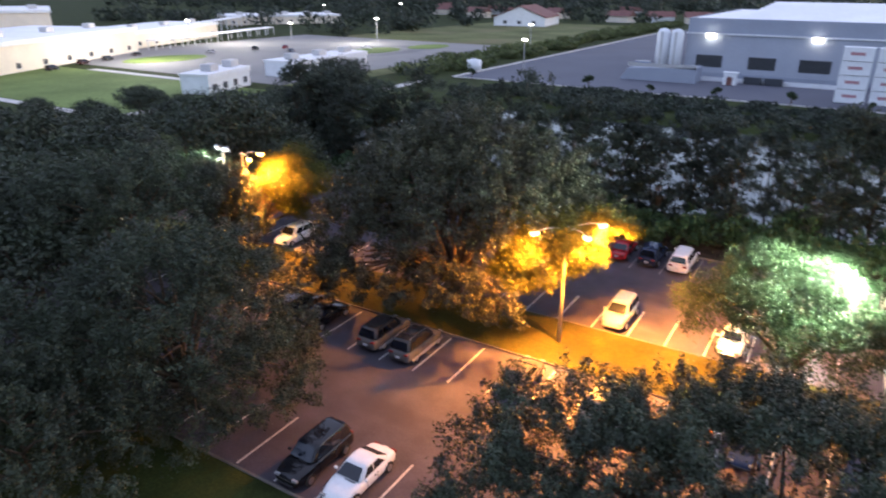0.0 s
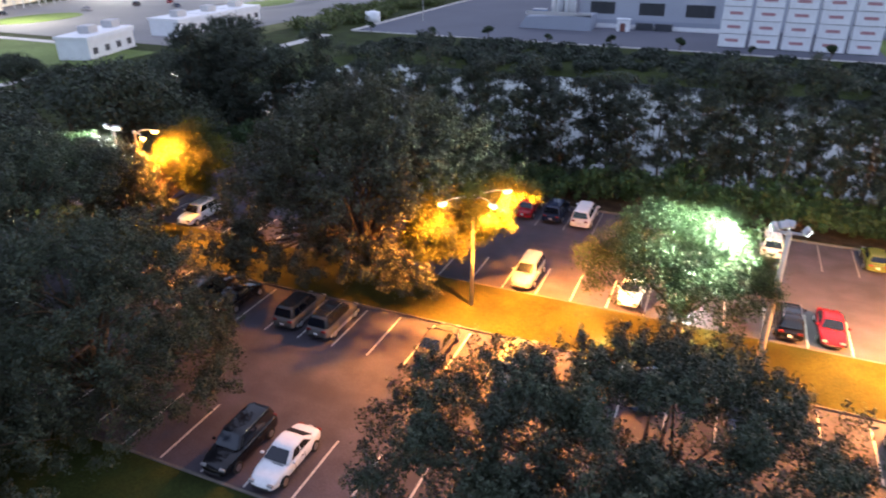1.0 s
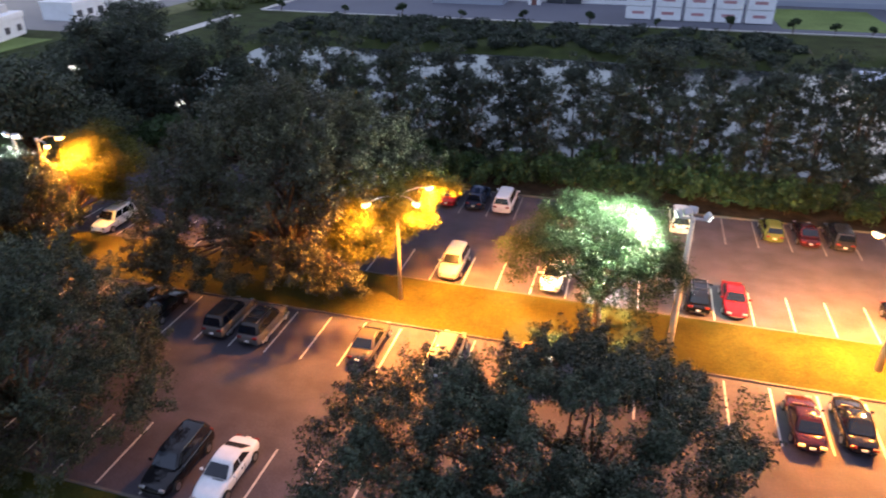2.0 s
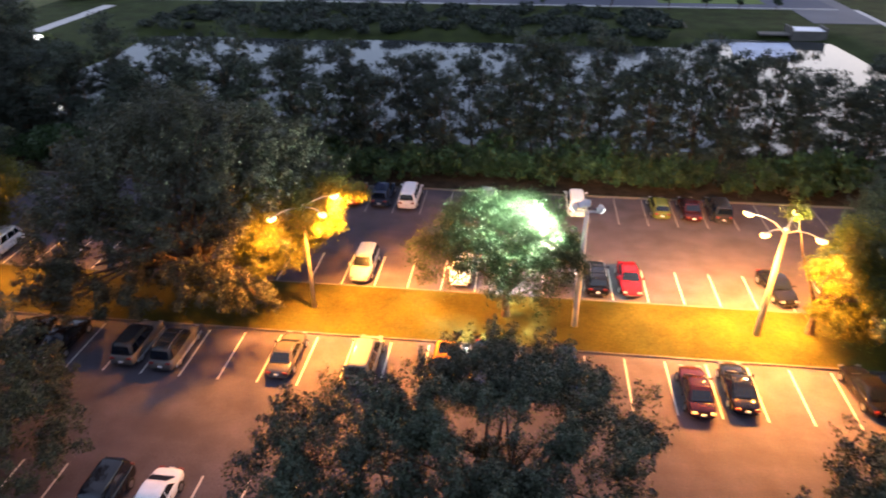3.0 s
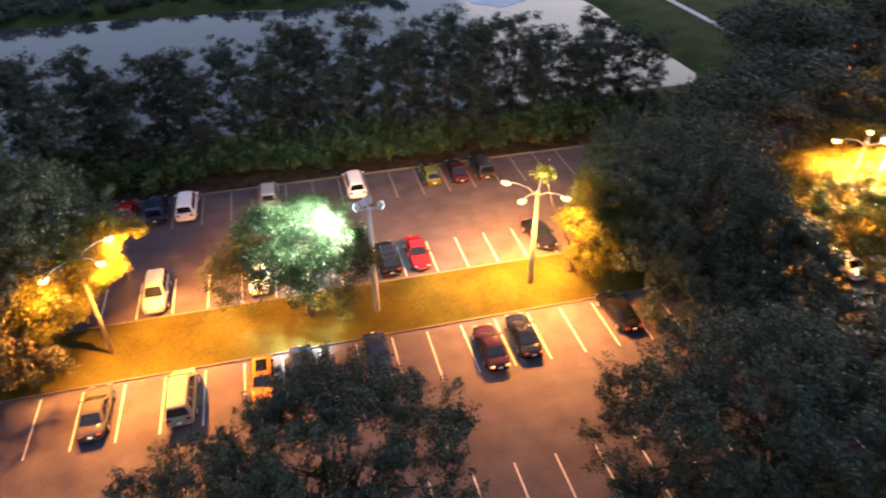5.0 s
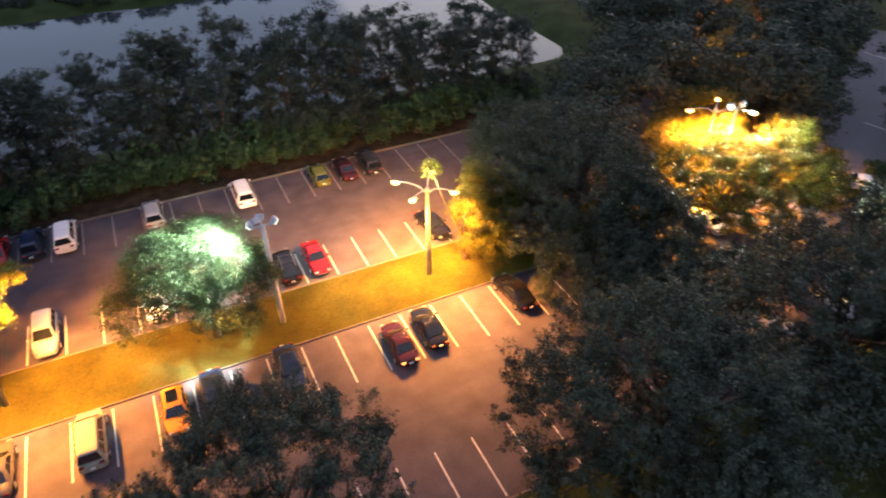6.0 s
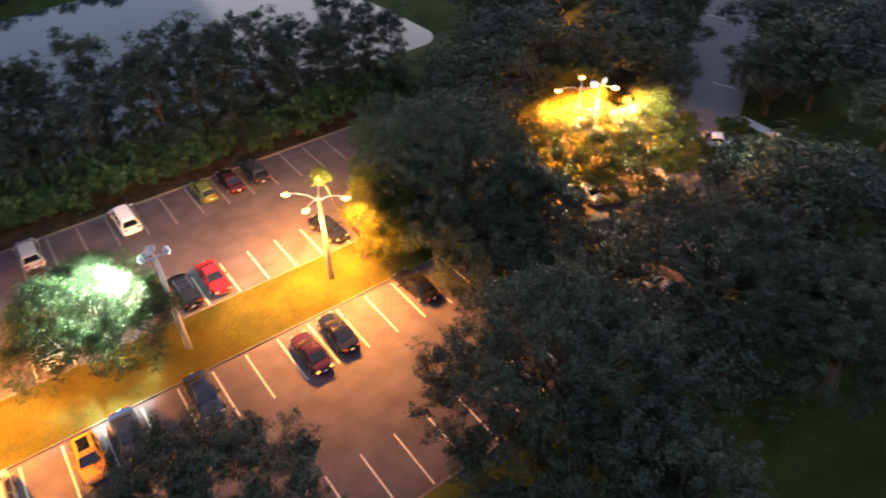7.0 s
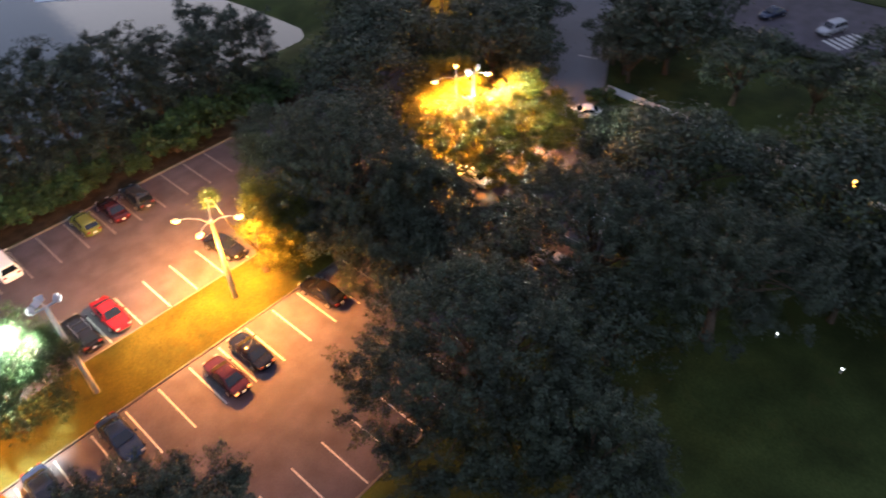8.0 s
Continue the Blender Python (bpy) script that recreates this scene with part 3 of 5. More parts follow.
for x, y, turn, scale in ((57, 24.5, 80, 0.68), (56, 25.5, 10, 0.5), (64, 48, 200, 0.95), (57, 56, 130, 1.0), (46, 52.5, 40, 0.95), (54, 61, 290, 0.9), (63, 70, 20, 1.05), (33, 29.5, 0, 0.62), (39, 47, 210, 0.85), (37.5, 25.0, 130, 0.6), (28.3, 37.9, 200, 0.58), (-53, 30, 45, 0.95), (-61, 30, 150, 0.9),
                          (57, 5, 250, 1.1), (62, 13, 10, 0.6), (71, -3, 170, 1.1), (52, -9, 300, 1.1), (51, -3.5, 30, 0.9), (34, 12.5, 70, 0.75), (61, 20, 100, 0.5), (49.5, 6.6, 160, 0.75), (49.8, 0.8, 20, 0.68), (44.2, 5.9, 310, 0.34),
                          (-57, 20, 33, 1.1), (-60, 38, 100, 1.0), (-62, 56, 210, 1.1), (-57, 57, 300, 0.8), (-70, 34, 160, 1.1), (-76, 48, 20, 0.85),
                          (-60, 8, 250, 1.2), (-88, 42, 120, 0.75), (-40, 65, 77, 0.8), (-46, 20, 40, 0.85), (-52, 25, 140, 0.9)):
    plant(spare, x, y, turn, scale)
plant(low_oak, -29.0, 11.6, 130, 0.78)
plant(low_oak, -31.5, 4.5, 220, 0.85)
FAR_OAKS = "oaks beside the far road"
spare_far = tree("oak_tree", 27, 7.8, 11.5, 1.2, 4000, OAK, "dark broad oak beside the far road", group=FAR_OAKS, leaf=0.256, clump=1.3, per=40)
stand(spare_far, 80.0, 32.0)
for k, (x, y, scale) in enumerate(((108, 46, 0.77), (67, 78, 0.84), (82, 99, 0.91), (103, 68, 0.98), (70, 66, 0.85), (109, 4, 0.93), (86, 69, 1.06), (102, 39, 0.75), (94, 42, 0.76),
                                   (87, -5, 1.03), (89, 79, 0.9), (82, -19, 0.94), (79, 4, 1.03), (110, 74, 0.87), (95, 92, 0.96), (78, 73, 1.07), (88, 7, 0.87), (98, -18, 1.03), (112, 64, 0.95),
                                   (81, 57.5, 1.0), (75, 34.5, 0.65), (78, 38.5, 0.6), (98, -4, 0.83), (79, -11, 0.78), (87, 34, 0.97), (85, 60, 0.81), (97, 75, 0.87), (71.5, 53, 0.9), (90, 45, 0.75), (84, 39.5, 0.7), (76.5, 36, 0.6), (77, 50.5, 0.6), (72, 48, 0.5), (108, -4, 0.95), (78, 22, 0.85),
                                   (82, 14, 0.62), (122, 30, 1.1), (123, 12, 1.0), (122, 46, 1.0), (66.0, 44.2, 0.56), (62.4, 42.4, 0.58), (70.0, 46.4, 0.55))):
    plant(spare_far, x, y, k * 67 % 360, scale)

# tree belt along the pond
BELT = "trees along the pond bank"
rng0 = random.Random(5)
kinds = [tree("pondside_tree", 40 + k, 4.0, 13.4, 0.8, 7000, PONDSIDE, "slender dark tree on the pond bank, water showing through", group=BELT, leaf=0.155, gaps=0.42, lobes=13, flat=0.9, clump=0.62, column=True, stem=0.4, grain=2.2) for k in range(4)]
for k, src in enumerate(kinds):
    stand(src, -66.0 + 2.2 * k, 74.0 + (k % 2))
x = -64.0
k = 0
while x < 44:
    plant(kinds[k % 4], x, 69.0 + rng0.uniform(-1.2, 1.2) + (0, 4.4, 1.8)[k % 3], rng0.uniform(0, 360), rng0.uniform(0.8, 1.1), rng0.uniform(0.86, 1.12))
    x += rng0.uniform(1.9, 2.8)
    k += 1

# low shrubs below the belt
rng1 = random.Random(9)


def shrub(seed, leaves=1150):
    rng = np.random.default_rng(seed)
    root = thing("shrub", pose(0, 0, 0), "leafy green shrub at the foot of the trees", "shrub", "shrubs below the pond trees")
    blobs = rng.uniform((-1.3, -1.1, 0.5), (1.3, 1.1, 2.0), (26, 3))
    per = leaves // 26
    v = rng.normal(0, 1, (26, per, 3))
    v /= np.linalg.norm(v, axis=2, keepdims=True)
    c = blobs[:, None] + v * rng.uniform(0.3, 0.75, (26, 1, 1)) * rng.uniform(0.4, 1, (26, per, 1))
    crown = new("foliage", leaf_mesh("foliage", c.reshape(-1, 3), v.reshape(-1, 3), 0.16, BANK_SHRUB, rng))
    crown.parent = root
    bm = bmesh.new()
    for b in blobs[:7]:
        tube(bm, [(0, 0, -0.2), tuple(b * 0.5), tuple(b)], [0.05, 0.03, 0.012], 5)
    part("stem", bm, BARK, root)
    return root


bushes = [shrub(70 + k) for k in range(3)]
for k, b in enumerate(bushes):
    stand(b, -64 + 3 * k, 67.0)
x = -55.0
while x < 46:
    plant(bushes[rng1.randrange(3)], x, 66.0 + rng1.uniform(-0.9, 2.2), rng1.uniform(0, 360), rng1.uniform(1.0, 1.8), rng1.uniform(0.8, 1.3))
    x += rng1.uniform(1.3, 2.9)


# ---- street lamps ----
def quad_lamp(x, y, height, arms, power=1.0, weak=(), pale=(), south=2.6, glow=0.04, aim=2.6, north=3.0, cone=158, stout=1.0, east=0):
    """A tapered concrete pole with curved arms and cobra-head lanterns."""
    root = thing("street_lamp", pose(x, y, 0.05), "tall concrete lamp post with curved arms and glowing sodium lanterns", "street lamp", "sodium lamps on the island")
    part("pole", tube(bmesh.new(), [(0, 0, -0.3), (0, 0, height * 0.5), (0, 0, height)], [0.24 * stout, 0.19 * stout, 0.14 * stout], 10), CEMENT_POLE, root, "tapered concrete pole", True)
    part("cap", tube(bmesh.new(), [(0, 0, height), (0, 0, height + 0.18)], [0.19, 0.15], 10), STEEL, root)
    for i, (dx, dy) in enumerate(arms):
        d = Vector((dx, dy, 0))
        arm = part("arm", tube(bmesh.new(), [Vector((0, 0, height - 0.25)), d * 0.3 + Vector((0, 0, height + 0.2)), d * 0.65 + Vector((0, 0, height + 0.28)), d * 0.93 + Vector((0, 0, height + 0.15))], [0.055, 0.05, 0.045, 0.04], 8), STEEL, root, smooth=True)
        a = math.atan2(dy, dx)
        bm = bmesh.new()
        bmesh.ops.create_uvsphere(bm, u_segments=12, v_segments=8, radius=1.0)
        for v in bm.verts:
            v.co = Vector((v.co.x * 0.3, v.co.y * 0.15, max(v.co.z, -0.25) * 0.1))
        bmesh.ops.transform(bm, matrix=Matrix.Translation(d + Vector((0, 0, height + 0.12))) @ Matrix.Rotation(a, 4, "Z"), verts=bm.verts)
        head = part("lantern", bm, STEEL, root, "cobra-head lantern", True)
        bm = bmesh.new()
        bmesh.ops.create_uvsphere(bm, u_segments=12, v_segments=6, radius=1.0)
        for v in bm.verts:
            v.co = Vector((v.co.x * 0.36, v.co.y * 0.24, min(v.co.z, 0.25) * 0.22))
        bmesh.ops.transform(bm, matrix=Matrix.Translation(d + Vector((0, 0, height + 0.075))) @ Matrix.Rotation(a, 4, "Z"), verts=bm.verts)
        part("lens", bm, SODIUM_GLASS, head, "glowing amber lens", True)
        lamp("lantern_glow", (x + dx, y + dy, 0.05 + height - 0.27), SODIUM_W * power * glow * (3.0 if i in pale else 1.0), WARM_WHITE if i in pale else SODIUM, 0.2)
        lamp("sodium_light", (x + dx, y + dy, 0.05 + height - 0.27), SODIUM_W * power * (0.36 if i in weak else 1.0), SODIUM, 0.1, east if east and dx > 0 else cone, (x + dx * aim, y + dy * (north if dy > 0 else south), 0.0))
    return root


ARMS = ((-1.85, 2.1), (-1.6, -0.9), (1.75, -1.3), (1.45, 2.6))
quad_lamp(19.15, 40.75, 8.8, ARMS, power=1.35, south=3.4, north=2.0, glow=0.035, pale=(3,), aim=1.6, east=132)
quad_lamp(-13.75, 40.65, 8.8, ((1.85, 1.9), (1.8, -1.1), (-1.5, -2.1)), power=1.8, glow=0.023, weak=(2,), south=1.8, north=2.0, stout=0.7)
quad_lamp(-47.4, 43.3, 9.0, ((1.5, 0.9), (2.2, -1.2)), power=1.5, glow=0.015, aim=2.0, stout=0.7, weak=(1,))
quad_lamp(49.3, 41.2, 8.9, ((-2.2, 1.0), (1.8, 1.6), (2.7, -2.1)), power=3.4, glow=0.012, aim=1.0, south=2.0, north=-2.0, stout=0.7)
quad_lamp(75.5, 67.0, 6.2, ((1.2, 0.9),), power=0.6)


def flood_lamp(x, y, height, heads, cone=132):
    """A concrete pole with a cross bar of floodlights."""
    root = thing("floodlight_pole", pose(x, y, 0.05), "tall pale concrete pole with a cluster of white floodlights", "street lamp")
    part("pole", tube(bmesh.new(), [(0, 0, -0.3), (0, 0, height * 0.5), (0, 0, height)], [0.24, 0.2, 0.15], 10), LIT_POLE, root, "tapered concrete pole", True)
    part("crossbar", box(bmesh.new(), -1.0, 1.0, -0.06, 0.06, height - 0.12, height), STEEL, root)
    part("crossbar", box(bmesh.new(), -0.06, 0.06, -0.2, 0.9, height - 0.26, height - 0.14), STEEL, root)
    for dx, dy, tx, ty, lit in heads:
        m = Matrix.Translation((dx, dy, height + 0.12)) @ look((0, 0, 0), (tx, ty, -1.0))
        bm = box(bmesh.new(), -0.3, 0.3, -0.24, 0.24, -0.02, 0.24, 0.05)
        bmesh.ops.transform(bm, matrix=m, verts=bm.verts)
        head = part("floodlight", bm, STEEL, root, "boxy floodlight head")
        bm = box(bmesh.new(), -0.26, 0.26, -0.2, 0.2, -0.045, -0.024)
        bmesh.ops.transform(bm, matrix=m, verts=bm.verts)
        part("lens", bm, HALIDE_GLASS if lit else DIM_GLASS, head, "white-hot glass" if lit else "unlit glass")
        if lit:
            at = m @ Vector((0, 0, -0.2))
            lamp("halide_light", (x + at.x, y + at.y, at.z + 0.05), HALIDE_W * lit, HALIDE, 0.16, cone, (x + at.x + tx, y + at.y + ty, at.z - 0.95))
    return root


flood_lamp(6.1, 40.45, 9.7, ((-0.95, 0.1, -1.3, 0.3, 1.85), (0.95, 0.0, 1.5, 0.2, 0.16), (0.0, 0.9, 0.3, 1.6, 0.14), (-0.4, 0.55, -0.6, 1.0, 0.0)), 108)
flood_lamp(50.4, 39.8, 9.6, ((-0.6, 0.2, -0.9, -0.9, 1.0), (0.7, 0.0, 0.6, -1.3, 1.1)), 96)
flood_lamp(-49.4, 42.8, 9.3, ((-0.6, -0.1, -0.4, -1.0, 0.32), (0.6, -0.2, 0.5, -0.9, 0.05)), 120)


# ---- cars ----
def rounded(ob, levels):
    """Soften a body shell into pressed-metal curves."""
    for f in ob.data.polygons:
        f.use_smooth = True
    sub = ob.modifiers.new("round", "SUBSURF")
    sub.levels = sub.render_levels = levels


def loft(rings):
    bm = bmesh.new()
    vs = [[bm.verts.new(p) for p in ring] for ring in rings]
    n = len(rings[0])
    for a, b in zip(vs, vs[1:]):
        for k in range(n):
            bm.faces.new((a[k], a[(k + 1) % n], b[(k + 1) % n], b[k]))
    bm.faces.new(vs[0])
    bm.faces.new(vs[-1][::-1])
    return bm


# length, width, height; stations of the lower body (share of length, top height, width share);
# greenhouse: belt front/back x, roof front/back x (from the middle), belt z
SHAPES = {
    "sedan": (4.75, 1.82, 1.45, ((-.5, .6, .62), (-.475, .84, .84), (-.4, .94, .95), (-.2, .95, 1), (.1, .93, 1), (.22, .92, .99), (.36, .84, .93), (.45, .72, .8), (.5, .5, .56)), (1.0, -1.62, 0.25, -0.85, 0.92)),
    "suv": (4.75, 1.9, 1.74, ((-.5, .7, .74), (-.485, 1.0, .9), (-.42, 1.07, .97), (-.1, 1.06, 1), (.18, 1.05, 1), (.24, 1.03, .99), (.38, .96, .94), (.465, .8, .82), (.5, .55, .62)), (1.15, -2.25, 0.45, -1.95, 1.04)),
    "van": (5.05, 1.98, 1.8, ((-.5, .7, .76), (-.485, 1.0, .91), (-.42, 1.05, .98), (-.1, 1.04, 1), (.2, 1.03, 1), (.28, 1.0, .98), (.39, .9, .92), (.465, .74, .8), (.5, .52, .6)), (1.6, -2.42, 0.75, -2.2, 1.02)),
    "hatchback": (4.25, 1.78, 1.5, ((-.5, .66, .68), (-.48, .92, .87), (-.4, .97, .96), (-.1, .96, 1), (.16, .95, 1), (.22, .93, .99), (.37, .85, .92), (.455, .72, .79), (.5, .5, .56)), (0.95, -1.95, 0.3, -1.5, 0.94)),
}


def car(kind, paint, x, y, turn, label, rack=False, lit=False, sunroof=False, name="car", lower=None, roof_paint=None):
    """A car whose front points along +y when turn is 0."""
    length, width, height, stations, (bf, bb, rf, rb, belt) = SHAPES[kind]
    root = thing(name, pose(x, y, 0.0, 0, 0, turn), label, "car", "parked cars")
    w = width / 2
    rings = []
    for s, top, share in stations:
        h, lo = w * share, 0.24 if abs(s) < 0.49 else 0.3
        right = [(h * .9, lo), (h * .985, lo + .1), (h, (lo + top) * .52), (h * .975, top - .13), (h * .9, top - .035), (h * .5, top)]
        rings.append([(a, s * length, b) for a, b in right] + [(-a, s * length, b) for a, b in right[::-1]])
    body = part("body", loft(rings), paint, root, smooth=False)
    rounded(body, 2)
    if lower:
        for sx in (-1, 1):
            part("sill", box(bmesh.new(), sx * w * 1.004 - .02, sx * w * 1.004 + .02, -length * .42, length * .42, .28, .5, .012), lower, root, "paler lower sill")
    # greenhouse: rounded roof on slanting sides
    wb, wr, roof = w * .93, w * (.66 if kind == "van" else .7), height
    levels = [(belt - .06, bf + .03, bb - .03, wb), (belt + .02, bf, bb, wb * .985), (roof - .09, rf + .06, rb - .05, wr * 1.04), (roof - .025, rf - .08, rb + .08, wr * .93), (roof, rf - .3, rb + .3, wr * .7)]
    rings = []
    for z, f, b, h in levels:
        rings.append([(h * .86, f, z), (h, f - .18, z), (h, (f + b) / 2, z), (h, b + .15, z), (h * .86, b, z), (-h * .86, b, z), (-h, b + .15, z), (-h, (f + b) / 2, z), (-h, f - .18, z), (-h * .86, f, z)])
    cabin = part("cabin", loft(rings), roof_paint or paint, root)
    rounded(cabin, 2)
    lo, hi = levels[1], levels[2]

    def at(u, share, side, out):
        """A point on the glasshouse: u up from belt to roof, share along front to back, side -1..1."""
        z = lo[0] + (hi[0] - lo[0]) * u
        f, b, h = (lo[k] + (hi[k] - lo[k]) * u for k in (1, 2, 3))
        return Vector((side * h, f + (b - f) * share, z)) + Vector(out)

    def pane(name, corners, label="tinted glass"):
        bm = bmesh.new()
        bm.faces.new([bm.verts.new(c) for c in corners])
        got = bmesh.ops.extrude_face_region(bm, geom=bm.faces[:])
        mid = Vector((0, 0, belt * .7))
        for v in [g for g in got["geom"] if isinstance(g, bmesh.types.BMVert)]:
            v.co += (mid - v.co).normalized() * .07
        part(name, bm, GLASS, root, label)

    o = .014
    pane("windshield", [at(.06, 0, -.84, (0, o, o)), at(.06, 0, .84, (0, o, o)), at(.95, 0, .82, (0, o, o)), at(.95, 0, -.82, (0, o, o))], "dark windshield")
    pane("rear_window", [at(.12, 1, -.82, (0, -o, o)), at(.12, 1, .82, (0, -o, o)), at(.93, 1, .8, (0, -o, o)), at(.93, 1, -.8, (0, -o, o))], "dark rear window")
    cuts = (.10, .42, .72, .93) if kind in ("suv", "van") else (.14, .48, .86)
    for side in (-1, 1):
        for a, b in zip(cuts, cuts[1:]):
            pane("side_window", [at(.1, a, side, (side * o, 0, 0)), at(.1, b - .025, side, (side * o, 0, 0)), at(.9, b - .035, side, (side * o, 0, 0)), at(.9, a + .02, side, (side * o, 0, 0))])
        mirror = box(bmesh.new(), side * (w + .08) - .1, side * (w + .08) + .1, bf - .42, bf - .28, belt, belt + .15, .03)
        part("mirror", mirror, paint, root, "wing mirror")
        for end, yy, mat, nm in ((1, length * .468, LENS, "headlight"), (-1, -length * .487, LIT_LENS if lit else RED_LENS, "taillight")):
            zz = stations[-2][1] - .1 if end > 0 else stations[1][1] - .14
            part(nm, box(bmesh.new(), side * w * .62 - .17, side * w * .62 + .17, yy - .08, yy + .08, zz - .08, zz + .07, .03), mat, root, "lit red tail light" if lit and end < 0 else "")
        for yy in (length * .3, -length * .3):
            bm = bmesh.new()
            bmesh.ops.create_cone(bm, cap_ends=True, segments=20, radius1=.33, radius2=.33, depth=.22, matrix=Matrix.Translation((side * (w - .1), yy, .33)) @ Matrix.Rotation(math.pi / 2, 4, "Y"))
            wheel = part("wheel", bm, RUBBER, root, "black tyre")
            bm = bmesh.new()
            bmesh.ops.create_cone(bm, cap_ends=True, segments=12, radius1=.21, radius2=.19, depth=.03, matrix=Matrix.Translation((side * (w + .02), yy, .33)) @ Matrix.Rotation(math.pi / 2, 4, "Y"))
            part("rim", bm, ALLOY, wheel, "alloy rim")
    part("bumper", box(bmesh.new(), -w * .56, w * .56, length * .47, length * .503, .3, .46, .03), BLACK_TRIM, root)
    part("bumper", box(bmesh.new(), -w * .62, w * .62, -length * .503, -length * .47, .32, .5, .03), BLACK_TRIM if kind == "suv" else paint, root)
    part("number_plate", box(bmesh.new(), -.15, .15, -length * .512, -length * .5, .55, .68), PLATE, root, "pale blank plate")
    for side in (-1, 1):
        for yy in (bf - .55, (bf + bb) / 2 - .1):
            part("door_seam", box(bmesh.new(), side * w * .992 - .012, side * w * .992 + .012, yy - .012, yy + .012, .34, belt - .08), BLACK_TRIM, root)
        part("door_handle", box(bmesh.new(), side * w - .03, side * w + .03, (bf + bb) / 2 + .05, (bf + bb) / 2 + .22, belt - .2, belt - .16, .01), BLACK_TRIM, root)
    part("wiper", box(bmesh.new(), -w * .6, w * .1, bf + .02, bf + .06, belt + .0, belt + .03), BLACK_TRIM, root)
    if rack:
        for side in (-1, 1):
            part("roof_rail", tube(bmesh.new(), [(side * wr * .86, rf - .2, roof + .02), (side * wr * .86, rf - .35, roof + .07), (side * wr * .86, rb + .35, roof + .07), (side * wr * .86, rb + .2, roof + .02)], [.022] * 4, 6), ALLOY, root, "silver roof rail")
        for yy in (rf - .6, rb + .8):
            part("roof_bar", box(bmesh.new(), -wr * .86, wr * .86, yy - .03, yy + .03, roof + .05, roof + .08), BLACK_TRIM, root)
    if sunroof:
        part("sunroof", box(bmesh.new(), -wr * .62, wr * .62, (rf + rb) / 2 - .55, (rf + rb) / 2 + .6, roof - .015, roof + .012, .008), GLASS, root, "black glass roof panel")
    return root


N, S = 0, 180
# bays south of the island
car("suv", P_PEWTER, -24.9, 34.7, N, "pewter wagon with a dark roof and pale tailgate under the oak", lower=P_SILVER, roof_paint=P_GREY)
car("suv", P_PEWTER, -22.0, 34.5, N, "pewter wagon with silver sills, a dark roof and a roof rack", rack=True, lower=P_SILVER, roof_paint=P_GREY)
car("sedan", P_GOLD, -13.9, 34.6, N, "pale bronze sedan with dark rear window")
car("van", P_LIT_WHITE, -8.4, 34.6, N, "white minivan lit yellow by the lamps", lower=None)
car("hatchback", P_ORANGE, -2.95, 34.6, S, "orange hatchback with black glass roof", sunroof=True)
car("sedan", P_BLUE, -0.2, 34.9, S, "blue-black sedan beside the orange hatchback")
car("sedan", P_BLUE, 5.25, 35.0, S, "dark blue sedan with glossy roof")
car("sedan", P_MAROON, 13.5, 33.9, N, "maroon sedan with its tail lights on", lit=True)
car("sedan", P_BLACK, 16.25, 34.5, N, "black sedan with shining roof")
car("sedan", P_BLACK, 24.4, 35.2, 6, "black sedan half under the oak")
car("sedan", P_BLACK, -30.4, 34.5, N, "black sedan in deep shade")
car("suv", P_GREY, -33.1, 34.4, N, "dark wagon in deep shade")
# bays north of the island
car("suv", P_SILVER, -11.1, 46.7, S, "silver wagon facing the grass island")
car("sedan", P_WHITE, -2.9, 46.9, S, "white car behind the floodlit oak")
car("suv", P_BLACK, 8.1, 46.8, N, "black wagon beside the red car", rack=True)
car("sedan", P_RED, 10.8, 46.9, S, "bright red sedan facing the grass island")
car("sedan", P_BLACK, 22.3, 46.9, 188, "black sedan near the sodium lamp")
car("suv", P_WHITE, -44.2, 46.2, S, "white wagon among the dark oaks")
car("sedan", P_WHITE, 46.0, 36.2, N, "pale sedan under the gold-lit oak")
# bays against the trees
for kind, paint, x, label in (("sedan", P_RED, -15.0, "dark red sedan nosed against the shrubs"), ("suv", P_BLUE, -12.2, "dark blue car nosed against the shrubs"),
                              ("van", P_WHITE, -9.4, "white van nosed against the shrubs"), ("suv", P_SILVER, -1.5, "silver wagon nosed against the shrubs"),
                              ("van", P_WHITE, 7.2, "white van behind the floodlit oak"), ("hatchback", P_GREEN, 15.2, "yellow-green hatchback nosed against the shrubs"),
                              ("sedan", P_MAROON, 18.1, "maroon sedan nosed against the shrubs"), ("suv", P_GREY, 20.8, "dark wagon nosed against the shrubs")):
    car(kind, paint, x, 60.4, N, label)
# bays by the near lawn
car("suv", P_BLACK, -20.0, 21.4, S, "black boxy wagon beside the white sedan")
car("sedan", P_WHITE, -17.1, 21.5, S, "white sedan with dark windows in the near bays")
# beyond the trees
car("sedan", P_WHITE, 64.5, 34.2, 40, "white car among the trees")
car("suv", P_SILVER, 106, 20, 70, "pale car parked by the far road")
car("sedan", P_BLUE, 106.3, 28.5, 70, "blue car parked by the far road")
car("sedan", P_SILVER, 40.6, 21.8, N, "silver car glimpsed under the oaks")
car("sedan", P_WHITE, 47.5, 22.0, N, "white car glimpsed under the oaks")


